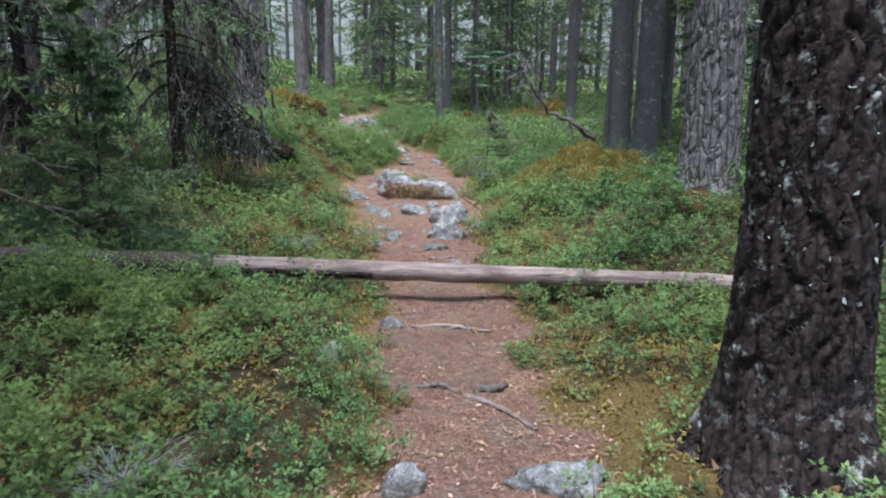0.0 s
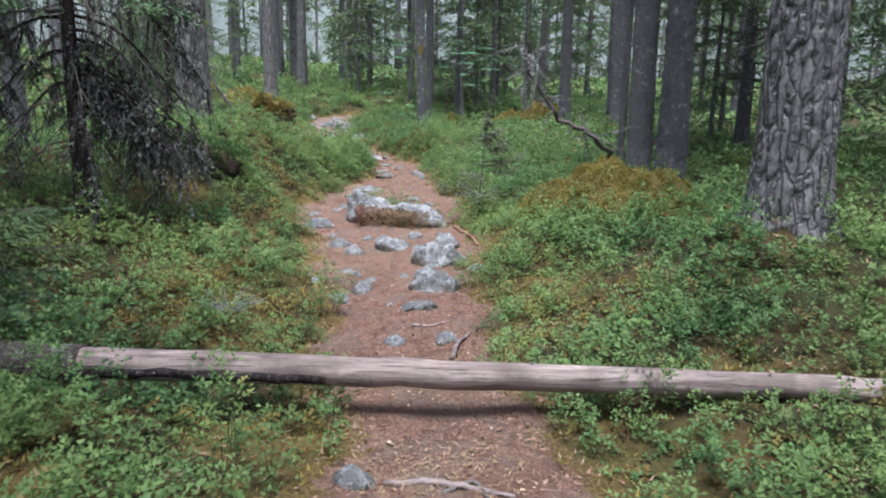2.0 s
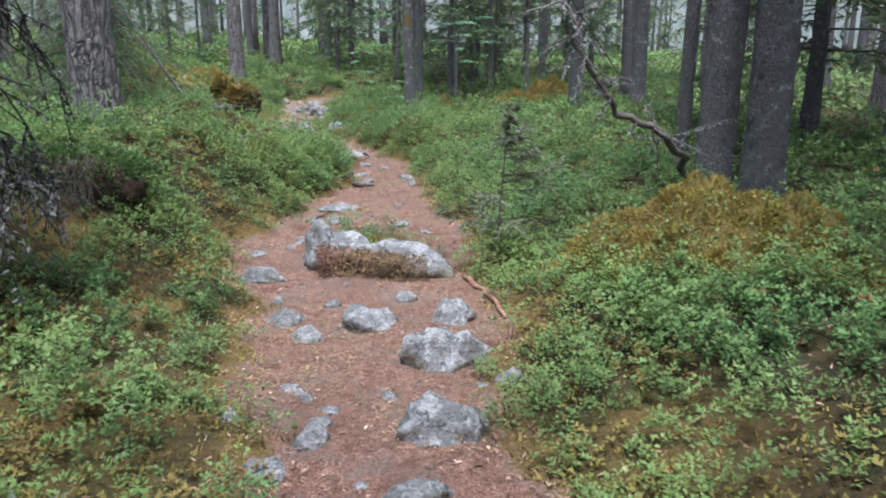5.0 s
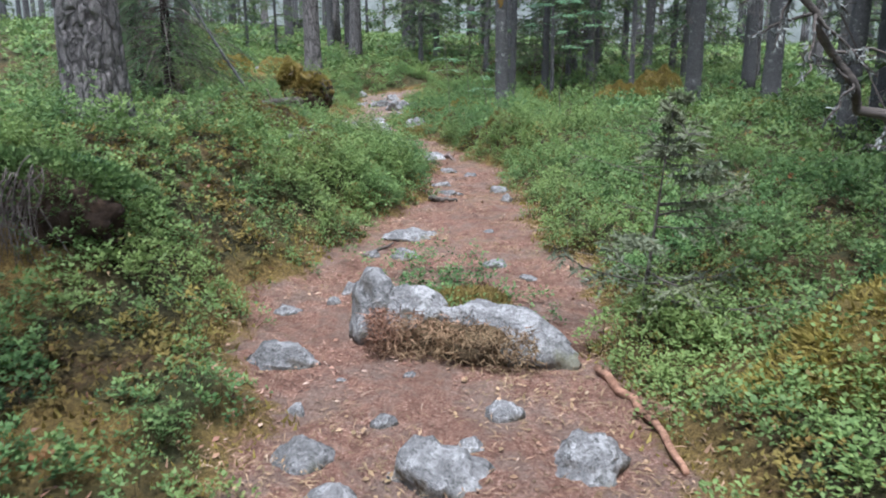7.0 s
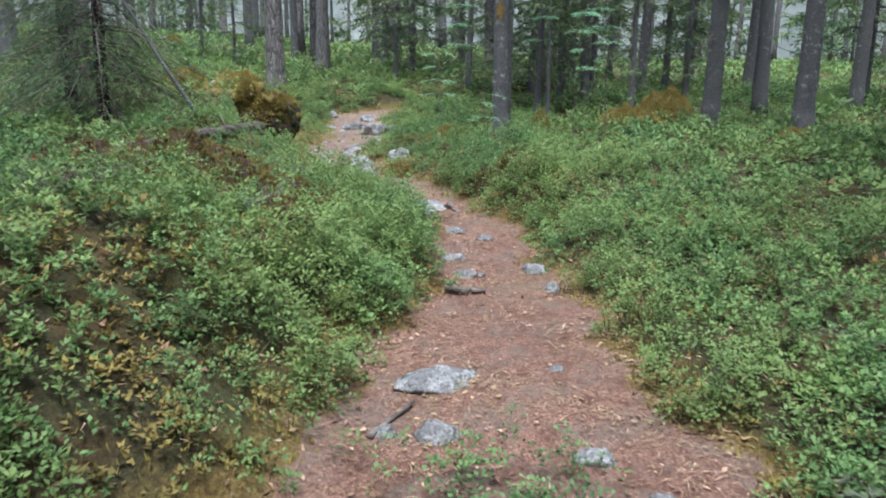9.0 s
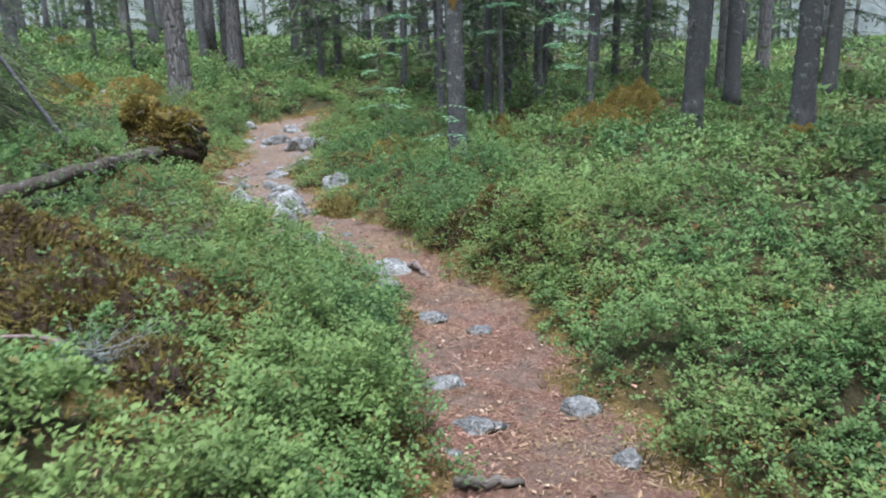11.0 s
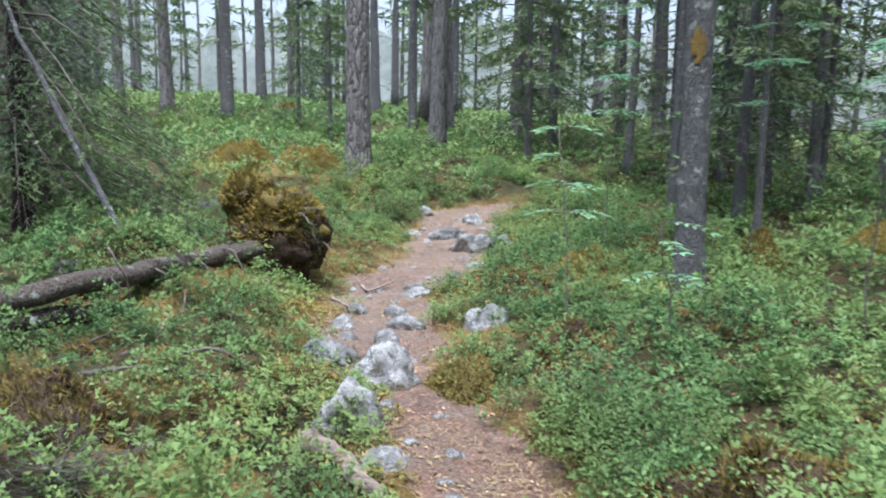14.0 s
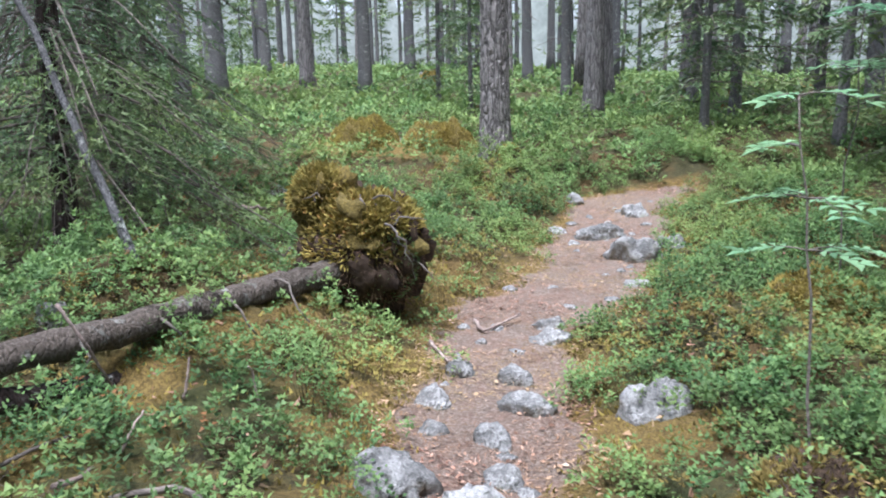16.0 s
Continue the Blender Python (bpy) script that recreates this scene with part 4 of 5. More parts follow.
big_low = tree("spruce_tree", "spruce with hanging green boughs and bare grey inner twigs", "spruce tree", 9, 0.09, DARK_BARK, dict(low=0.95, high=8.6, reach=1.85, whorls=20, per=7, droop=0.8, bias=1.8, twigs=18, needles=27, blade=0.043), 133, dict(low=0.3, high=2.6, count=110, reach=0.95, droop=1.0, material=DARK_WOOD, radius=0.006, forks=4), sides=12)
stand(big_low, -5.75, 19.75, 10)
stand(copy_thing(big_low, Matrix()), -7.1, 21.6, 150, 1.1)
stand(copy_thing(near_spruce, Matrix()), -4.35, 8.1, 200, 1.05)
stand(tree("young_spruce", "thin half-dead spruce sapling beside the path", "young spruce", 1.25, 0.011, GREY_WOOD, dict(low=0.4, high=1.15, reach=0.62, whorls=6, per=4, twigs=12, needles=18, blade=0.04, droop=0.05, hang=0.1, material=DRY_NEEDLE), 134, dict(low=0.35, high=1.1, count=22, reach=0.6, droop=0.1, radius=0.0026), sides=7), 0.52, 10.28, 0, 1, 0.1, (2, 6))


def rowan(x, y, tall, seed, lean, count):
    """A rowan sapling: a thin stem and feather-shaped leaves."""
    rng = np.random.default_rng(seed)
    ob = tagged(new("rowan_sapling"), "slender rowan sapling with feather-shaped pale green leaves", "sapling")
    line = bent([(0, 0, -0.05), (lean[0] * 0.3, lean[1] * 0.3, tall * 0.5), (lean[0], lean[1], tall)], 9, 0.008, seed)
    stem = [tube_arrays(line, np.linspace(0.0065, 0.003, 9), 6)]
    for _ in range(count):
        i = rng.integers(5, 9)
        a = rng.uniform(0, 2 * np.pi)
        out = np.array([np.cos(a), np.sin(a), 0])
        s = np.linspace(0, 1, 7)[:, None]
        span = rng.uniform(0.16, 0.26)
        rachis = line[i] + out * s * span + np.array([0, 0, 1]) * (0.1 * s - 0.16 * s ** 2) * span * 2
        stem.append(tube_arrays(rachis, np.linspace(0.003, 0.0012, 7), 4))
        across = np.cross(out, [0, 0, 1])
        base = np.concatenate([rachis[2:], rachis[2:], rachis[-1:]])
        way = np.concatenate([np.tile(across + out * 0.6, (5, 1)), np.tile(-across + out * 0.6, (5, 1)), out[None]]) + rng.normal(0, 0.12, (11, 3))
        size = 0.075 * rng.uniform(0.8, 1.1, 11)
        part("leaf", blades("leaf", base, way, np.array([0, 0, 1.0]) + rng.normal(0, 0.15, (11, 3)), size, size * 0.36, rng.random(11) * 0.8, ROWAN), ob)
    part("stem", quick_mesh("stem", *joined(stem), GREY_WOOD), ob)
    ob.location = (x, y, float(height(x, y)))
    return ob


rowan(-0.86, 18.5, 1.3, 1, (-0.12, 0.15), 11)
rowan(0.78, 18.6, 1.75, 2, (0.1, 0.1), 20)
rowan(-0.7, 21.0, 2.3, 3, (0.05, -0.1), 22)
rowan(0.45, 20.6, 2.4, 4, (0.2, 0.1), 22)
rowan(-0.3, 18.0, 0.7, 5, (-0.1, 0.0), 4)
rowan(1.5, 20.2, 1.9, 6, (-0.1, 0.2), 18)

# ---- stones: x, y, width, height ----
STONES_FIRST = [(-0.31, 4.76, 0.2, 0.08), (-0.62, 3.95, 0.16, 0.12), (-0.15, 2.62, 0.15, 0.13), (0.46, 2.66, 0.37, 0.12), (-0.22, 6.5, 0.16, 0.09), (0.1, 6.5, 0.15, 0.09), (-0.08, 7.22, 0.27, 0.06), (-0.51, 7.62, 0.16, 0.09), (-0.66, 7.4, 0.19, 0.05),
                (-0.9, 7.82, 0.10, 0.07), (-0.63, 8.04, 0.07, 0.04), (0.06, 7.66, 0.4, 0.19), (0.37, 8.11, 0.15, 0.06), (0.06, 8.42, 0.5, 0.25), (-0.34, 8.92, 0.3, 0.15), (0.13, 9.0, 0.28, 0.15)]
STONES_RIDGE = [(-0.66, 8.74, 0.17, 0.08), (-0.82, 9.0, 0.2, 0.09), (-0.94, 9.34, 0.1, 0.07), (-0.59, 9.27, 0.11, 0.04), (-0.12, 9.36, 0.15, 0.08), (-0.58, 7.97, 0.08, 0.05), (-0.2, 8.02, 0.1, 0.04),
                (-1.08, 9.78, 0.3, 0.1), (-1.25, 10.4, 0.15, 0.06), (-0.97, 10.7, 0.13, 0.06), (-0.73, 11.85, 0.43, 0.06), (-0.17, 11.2, 0.14, 0.05), (-0.75, 11.36, 0.18, 0.06), (-1.02, 10.5, 0.09, 0.05)]
STONES_BEND = [(-0.08, 13.35, 0.13, 0.09), (-0.7, 14.14, 0.2, 0.06), (-0.6, 13.72, 0.21, 0.05), (-0.14, 13.8, 0.18, 0.08), (-0.73, 13.48, 0.09, 0.03), (-0.71, 15.08, 0.26, 0.05), (-0.45, 14.86, 0.13, 0.06),
               (-1.0, 16.1, 0.44, 0.1), (-0.98, 15.6, 0.2, 0.1), (-1.52, 16.95, 0.24, 0.08), (-1.87, 17.3, 0.35, 0.25), (-1.84, 17.95, 0.35, 0.23), (-2.3, 18.2, 0.38, 0.13), (-1.9, 18.42, 0.2, 0.08)]
STONES_UP = [(-2.5, 19.0, 0.17, 0.13), (-2.49, 19.37, 0.17, 0.1), (-2.2, 19.4, 0.19, 0.11), (-2.07, 18.7, 0.19, 0.1), (-2.03, 19.06, 0.24, 0.1), (-2.35, 18.7, 0.15, 0.06), (-2.59, 19.9, 0.08, 0.05),
             (-2.2, 20.0, 0.24, 0.08), (-2.3, 20.3, 0.21, 0.09), (-1.48, 19.2, 0.3, 0.18), (-1.99, 21.45, 0.21, 0.06), (-2.06, 21.03, 0.12, 0.05), (-2.15, 22.25, 0.42, 0.25), (-2.62, 23.0, 0.45, 0.14),
             (-3.02, 23.05, 0.2, 0.08), (-2.45, 24.0, 0.33, 0.16), (-3.2, 24.3, 0.2, 0.12), (-2.38, 18.38, 0.07, 0.04), (-6.0, 25.6, 0.24, 0.12), (-4.2, 18.35, 0.2, 0.14), (-11.3, 37.6, 0.8, 0.4), (-1.9, 22.7, 0.25, 0.14)]


def stone(x, y, w, h, seed):
    rng = np.random.default_rng(seed)
    detail = 3 if w > 0.12 else 2
    deep = w * rng.uniform(0.6, 0.85)
    ob = part("stone", ball("stone", (w * 0.6, deep * 0.6, h * 1.2), seed, STONE, detail + (w > 0.2), 16, 0.2), None, "", False)
    ob.matrix_basis = pose(x, y, float(height(x, y)) - h * 0.3, rng.uniform(-8, 8), rng.uniform(-8, 8), rng.uniform(-25, 25))
    size = "large" if w > 0.3 else "small" if w < 0.13 else "middling"
    return tagged(ob, f"{size} grey granite stone with pale lichen, sunk in the path", "stone", "stones on the path")


for q, row in enumerate(STONES_FIRST + STONES_RIDGE + STONES_BEND + STONES_UP):
    stone(*row, 300 + q)

# small stones washed out of the path
rng = np.random.default_rng(33)
for low, high, count in ((6.0, 13.0, 14), (16.6, 24.6, 36)):
    for _ in range(count):
        y = rng.uniform(low, high)
        x = float(spline(CENTRE, y)) + rng.uniform(-1, 1) * float(spline(HALF, y))
        w = rng.uniform(0.045, 0.13)
        stone(x, y, w, w * rng.uniform(0.25, 0.45), int(rng.integers(500, 9999)))

# The long boulder that splits the path
ridge = tagged(new("boulder"), "long pale lichen-covered boulder with mossy front across the path", "boulder")
ridge.location = (-0.33, 10.02, -0.08)
for (x, y, z), size, turn, seed in (((-0.42, 0.12, 0.1), (0.13, 0.16, 0.24), 15, 1), ((-0.26, 0.09, 0.11), (0.22, 0.15, 0.17), -12, 2), ((0.2, -0.07, 0.08), (0.36, 0.15, 0.15), -22, 3)):
    ob = part("rock", ball("rock", size, 40 + seed, STONE, 4, 12, 0.14), ridge, "pale lichen-grey granite")
    ob.matrix_basis = pose(x, y, z, 0, 12 if seed == 3 else 0, turn)
part("moss_cover", ball("moss_cover", (0.36, 0.13, 0.15), 47, DRY_GRASS, 4, 6, 0.5), ridge, "brown moss and dead grass on the rock's face").matrix_basis = pose(-0.02, -0.07, 0.02, 0, 8, -14)
rng = np.random.default_rng(5)
n = 4200
u = rng.uniform(-0.4, 0.36, n)
base = np.stack([u - 0.02, -0.09 - 0.22 * u - rng.uniform(0.0, 0.17, n), rng.uniform(-0.04, 0.19, n) - 0.06 * u], -1)
part("dead_grass", blades("dead_grass", base, np.stack([rng.normal(0, 0.9, n), -np.ones(n) * 0.7, rng.normal(0.0, 0.8, n)], -1), rng.normal(0, 1, (n, 3)), rng.uniform(0.02, 0.065, n), 0.006, 0.1 + 0.45 * rng.random(n), LITTER, True), ridge, "brown dead grass hanging over the rock")

# ---- logs, branches, roots ----
log = tagged(new("fallen_log"), "smooth barkless pinkish grey log lying across the path", "log")
line = bent([(-3.6, 5.49, 0.175), (-1.2, 5.44, 0.125), (1.25, 5.37, 0.07), (3.6, 5.25, 0.03)], 60, 0.0025, 4)
wood = part("wood", tube("wood", line, np.linspace(0.086, 0.05, 60), PALE_WOOD, 20, 0.018, 6), log, "", True)
for q, (s, a) in enumerate([(0.31, 0.4), (0.4, 2.2), (0.47, -0.5), (0.56, 1.2), (0.63, 2.6), (0.72, 0.9), (0.22, 1.6), (0.84, 0.7)]):
    p = line[int(s * 59)]
    r = 0.075 - 0.03 * s
    o = np.array([0, math.sin(a - 1.2), math.cos(a - 1.2)])
    part("knot", tube("knot", [p + o * r * 0.7, p + o * r * 1.02, p + o * (r + 0.012)], [0.014, 0.012, 0.007], GREY_WOOD, 7), wood)
part("bark", tube("bark", line[:17] + [0, 0, 0.002], np.linspace(0.091, 0.084, 17), LOG_BARK, 20, 0.03, 9), wood, "dark bark left on the thick end", True)
strip = bent([(-1.9, 5.38, 0.12), (-1.2, 5.37, 0.11), (-0.5, 5.36, 0.085)], 14, 0.006, 8)
part("bark_remnant", tube("bark_remnant", strip, np.linspace(0.03, 0.02, 14), DARK_BARK, 7, 0.15, 3), wood, "strip of dark bark left under the log")

root_log = tagged(new("fallen_log"), "fallen grey-brown trunk running to the upturned roots", "log")
part("trunk", tube("trunk", bent([(-3.5, 19.85, 0.36), (-3.56, 19.0, 0.40), (-3.7, 18.0, 0.44), (-4.1, 16.2, 0.42)], 40, 0.006, 3), np.linspace(0.076, 0.064, 40), LOG_BARK, 20, 0.06, 2), root_log, "", True)
for q in range(4):
    p = np.array([-3.56 - 0.05 * q, 19.2 - 0.38 * q, 0.42])
    part("broken_twig", tube("broken_twig", bent([p, p + np.array([0.15, -0.05, 0.08 - 0.03 * (q % 3)]), p + np.array([0.34 - 0.07 * (q % 4), -0.12 + 0.1 * (q % 3), -0.15])], 7, 0.01, q), np.linspace(0.011, 0.004, 7), GREY_WOOD, 6), root_log)
lower = tagged(new("fallen_log"), "thin dark rotting log under the fallen trunk", "log")
part("trunk", tube("trunk", bent([(-3.62, 18.4, 0.16), (-3.75, 17.7, 0.29), (-4.0, 16.2, 0.34)], 24, 0.006, 5), np.linspace(0.05, 0.06, 24), DARK_BARK, 14, 0.05, 3), lower, "", True)

plate = tagged(new("root_plate"), "upturned mossy root plate of a fallen tree, dark peat below", "root plate")
plate.location = (-3.42, 20.02, 0.0)
for (x, y, z), size, seed, material, nm, lab in (((-0.04, 0.05, 0.45), (0.4, 0.24, 0.4), 61, PEAT, "peat", "dark crumbling peat"), ((-0.3, 0.02, 0.72), (0.2, 0.22, 0.24), 62, MOSS_MASS, "moss_cap", "rust-brown moss cap"),
                                                 ((0.06, -0.02, 0.6), (0.36, 0.24, 0.2), 63, MOSS_MASS, "moss_cap", "rust-brown moss cap"), ((-0.05, -0.16, 0.38), (0.33, 0.14, 0.24), 64, PEAT, "peat", ""), ((0.26, 0.06, 0.5), (0.14, 0.2, 0.3), 65, PEAT, "peat", "")):
    ob = part(nm, ball(nm, size, seed, material, 4, 9, 0.55), plate, lab)
    ob.location = (x, y, z)
rng = np.random.default_rng(8)
for q in range(15):
    a = rng.uniform(-0.5, 3.6)
    p = np.array([0.36 * math.cos(a) - 0.04, -0.12 + rng.uniform(-0.12, 0.15), 0.5 + 0.33 * math.sin(a)])
    o = unit(np.array([math.cos(a), rng.normal(-0.4, 0.4), rng.normal(-0.3, 0.5)])) * rng.uniform(0.12, 0.32)
    part("root", tube("root", bent([p, p + o * 0.5, p + o + np.array([0, 0, -0.08])], 7, 0.012, q), np.linspace(0.009, 0.002, 7), GREY_WOOD, 6), plate)
n = 9000
d = unit(rng.normal(size=(n, 3)) * [1, 1, 1])
d[:, 2] = np.abs(d[:, 2] + 0.15)
pick = rng.random(n)
c = np.where((pick < 0.35)[:, None], [[-0.3, 0.0, 0.72]], np.where((pick < 0.75)[:, None], [[0.05, -0.02, 0.61]], [[-0.04, -0.05, 0.42]]))
sz = np.where((pick < 0.35)[:, None], [[0.19, 0.21, 0.23]], np.where((pick < 0.75)[:, None], [[0.34, 0.23, 0.19]], [[0.37, 0.26, 0.34]]))
part("moss", blades("moss", c + d * sz * 0.93, d + rng.normal(0, 0.5, (n, 3)), rng.normal(0, 1, (n, 3)), rng.uniform(0.03, 0.075, n), rng.uniform(0.01, 0.022, n), rng.random(n), MOSS), plate)
n = 2600
d = unit(rng.normal(size=(n, 3)))
part("rootlet_fringe", blades("rootlet_fringe", np.array([-0.03, 0.0, 0.42]) + d * [0.4, 0.26, 0.36] * rng.uniform(0.85, 1.05, (n, 1)), d * [1, 1, 0.3] + rng.normal(0, 0.5, (n, 3)) - [0, 0, 0.5], rng.normal(0, 1, (n, 3)), rng.uniform(0.04, 0.12, n), 0.007, rng.random(n) * 0.35, LITTER, True), plate, "fine hanging rootlets and dead moss")
n = 900
d = unit(rng.normal(size=(n, 3)))
part("sprigs", blades("sprigs", np.array([0.02, -0.12, 0.42]) + d * [0.4, 0.14, 0.3], d * [1, 1, 0.5] + [0, -0.4, 0.4], rng.normal(0, 0.4, (n, 3)) + [0, 0, 1], 0.028, 0.018, rng.random(n) * 0.5, LEAF), plate, "small bilberry sprigs growing on the roots")


def stick(name, points, thick, material, label, category="stick", seed=0):
    """A bent stick; heights are above the ground."""
    line = bent([(x, y, float(height(x, y)) + z) for x, y, z in points], 14, thick * 0.25, seed)
    return tagged(part(name, tube(name, line, thick * np.linspace(1, 0.55, 14), material, 8, 0.08, seed), None, "", True), label, category)


stick("leaning_pole", [(-4.02, 18.76, -0.05), (-4.6, 18.92, 0.85), (-5.35, 19.1, 2.3)], 0.028, SPRUCE_BARK, "dead grey spruce pole leaning into the boughs", "dead pole", 2)
stick("stick", [(0.27, 9.75, 0.02), (0.42, 9.3, 0.02), (0.46, 8.95, 0.015)], 0.02, RED_WOOD, "reddish stick lying along the path's edge", seed=3)
stick("root", [(-0.12, 3.62, 0.0), (-0.02, 3.66, 0.03), (0.1, 3.58, -0.01)], 0.018, GREY_WOOD, "dark root arching out of the path", "root", 4)
stick("root", [(0.12, 3.52, 0.0), (0.26, 3.36, 0.02), (0.42, 3.14, 0.005)], 0.016, PALE_WOOD, "pale worn root running along the path", "root", 5)
stick("root", [(0.16, 3.6, 0.0), (0.28, 3.55, 0.035), (0.34, 3.7, -0.01)], 0.026, DARK_WOOD, "thick dark root standing out of the path", "root", 6)
stick("root", [(-0.2, 4.75, 0.0), (0.05, 4.72, 0.02), (0.3, 4.62, 0.01)], 0.018, PALE_WOOD, "pale root crossing the path", "root", 7)
stick("root", [(0.02, 4.66, 0.0), (0.16, 4.74, 0.012), (0.2, 4.6, 0.0)], 0.012, GREY_WOOD, "small worn root in the path", "root", 8)
stick("stick", [(0.12, 6.2, 0.01), (0.16, 6.4, 0.02), (0.24, 6.6, 0.02)], 0.016, PALE_WOOD, "pale peeled stick on the path", seed=9)
stick("stick", [(-0.02, 6.16, 0.01), (0.1, 6.08, 0.01)], 0.01, PALE_WOOD, "short pale stick on the path", seed=10)
stick("stick", [(-0.12, 6.8, 0.01), (0.0, 6.78, 0.015), (0.1, 6.9, 0.01)], 0.012, PALE_WOOD, "short forked pale stick on the path", seed=11)
stick("stick", [(-1.0, 11.3, 0.01), (-0.85, 11.6, 0.02)], 0.014, DARK_WOOD, "dark stick at the path's edge", seed=12)
stick("stick", [(-0.74, 13.22, 0.02), (-0.5, 13.2, 0.02)], 0.024, DARK_WOOD, "short dark bark-covered stick on the path", seed=13)
# Stands for a long whitish stone-like log; drawn here as a root.
stick("root", [(-1.9, 16.92, 0.05), (-1.7, 16.8, 0.05), (-1.5, 16.66, 0.03), (-1.25, 16.52, 0.0)], 0.05, PALE_WOOD, "long whitish stone-like log along the edge of the path", "root", 14)
stick("root", [(-0.82, 16.2, 0.0), (-0.76, 16.1, 0.06), (-0.66, 15.95, 0.0)], 0.028, PALE_WOOD, "stubby pale root beside a flat stone", "root", 15)
stick("stick", [(-2.75, 20.2, 0.02), (-2.62, 20.0, 0.03), (-2.5, 20.35, 0.05)], 0.013, PALE_WOOD, "thin forked stick at the path's edge", seed=16)
stick("stick", [(-2.85, 19.75, 0.02), (-2.6, 19.45, 0.02)], 0.012, PALE_WOOD, "thin pale stick at the path's edge", seed=17)
stick("stick", [(-3.0, 18.35, 0.0), (-3.03, 18.36, 0.14), (-3.0, 18.3, 0.2)], 0.007, PALE_WOOD, "broken upright twig among the bushes", seed=19)
stick("stick", [(-3.1, 17.4, 0.02), (-2.7, 17.6, 0.06), (-2.4, 17.5, 0.02)], 0.014, GREY_WOOD, "dead twig lying in the undergrowth", seed=20)
stick("stick", [(-3.3, 17.0, 0.05), (-2.8, 17.1, 0.1), (-2.5, 17.3, 0.03)], 0.012, GREY_WOOD, "dead twig lying in the undergrowth", seed=21)
stick("stick", [(-2.75, 13.2, 0.02), (-2.35, 13.5, 0.16), (-1.9, 13.45, 0.05)], 0.012, PALE_WOOD, "bare curved twig over the moss", seed=22)
stick("stick", [(-5.4, 21.2, 0.22), (-5.15, 21.3, 0.2)], 0.022, PALE_WOOD, "short pale piece of wood in the bushes", seed=23)

stick("stick", [(-3.49, 17.82, 0.5), (-3.42, 17.89, 0.3), (-3.52, 18.08, 0.02)], 0.008, PALE_WOOD, "thin bare twig leaning over the fallen trunk", seed=30)
stick("stick", [(-3.46, 17.49, 0.05), (-3.37, 17.63, 0.07), (-3.37, 17.85, 0.04)], 0.009, GREY_WOOD, "thin dead twig lying on the moss", seed=31)
stick("stick", [(-3.15, 17.74, 0.03), (-3.15, 17.82, 0.12), (-3.14, 17.86, 0.16)], 0.007, PALE_WOOD, "short dead twig sticking out of the moss", seed=32)
stick("stick", [(-3.21, 17.5, 0.03), (-3.15, 17.53, 0.05), (-3.14, 17.61, 0.04)], 0.013, PALE_WOOD, "pale broken twig lying on the moss", seed=33)
stick("stick", [(-3.26, 18.19, 0.02), (-3.25, 18.21, 0.1), (-3.25, 18.23, 0.18)], 0.008, PALE_WOOD, "pale upright broken twig in the moss", seed=34)

# The dead branch hung with lichen
branch = tagged(new("dead_branch"), "crooked dead branch hung with grey lichen, leaning from the ground", "branch")
line = bent([(2.35, 11.0, 0.2), (2.0, 10.6, 0.66), (1.75, 10.2, 0.86), (1.5, 10.05, 0.93), (1.32, 10.0, 1.09), (1.12, 9.95, 1.31), (1.0, 9.95, 1.6), (0.92, 9.95, 1.85)], 26, 0.018, 3)
wood = part("wood", tube("wood", line, np.linspace(0.034, 0.01, 26), GREY_WOOD, 9, 0.1, 2), branch, "", True)
rng = np.random.default_rng(15)
hang = []
for q in range(26):
    p = line[rng.integers(7, 26)]
    tip = p + np.array([rng.normal(-0.04, 0.2), rng.normal(0, 0.14), rng.uniform(-0.38, 0.22)])
    part("twig", tube("twig", bent([p, (p + tip) / 2 + rng.normal(0, 0.03, 3), tip], 6, 0.008, q), np.linspace(0.008, 0.003, 6), GREY_WOOD, 5), wood)
    hang += [p + (tip - p) * s for s in rng.random(55)]
hang = np.array(hang)
part("lichen", blades("lichen", hang, rng.normal(0, 0.5, hang.shape) - [0, 0, 0.8], rng.normal(0, 1, hang.shape), rng.uniform(0.015, 0.045, len(hang)), 0.009, rng.random(len(hang)), LICHEN), branch, "pale grey beard lichen")

# Roots hanging from the torn bank
bank = tagged(new("torn_bank"), "torn bank with dark hollow and hanging pale rootlets", "bank")
bank.location = (-2.5, 10.22, float(height(-2.5, 10.22)) - 0.02)
for (x, y, z), size, seed in (((-0.32, 0.02, -0.06), (0.3, 0.16, 0.27), 71), ((0.2, -0.02, -0.08), (0.28, 0.15, 0.24), 72)):
    part("hollow", ball("hollow", size, seed, PEAT, 4, 6, 0.45), bank, "dark peat hollow").location = (x, y, z)
for q in range(60):
    p = np.array([rng.choice([-0.42, 0.12]) + rng.normal(0, 0.07), -0.16 + rng.uniform(-0.06, 0.02), 0.2 + rng.normal(0, 0.03)])
    part("rootlet", tube("rootlet", bent([p, p + np.array([rng.normal(0, 0.04), -0.1, -0.14]), p + np.array([rng.normal(0.03, 0.1), -0.15, -0.3 - rng.uniform(0, 0.12)])], 7, 0.008, q), np.linspace(0.0038, 0.001, 7), GREY_WOOD, 5), bank)
n = 3600
d = unit(rng.normal(size=(n, 3)))
d[:, 2] = np.abs(d[:, 2])
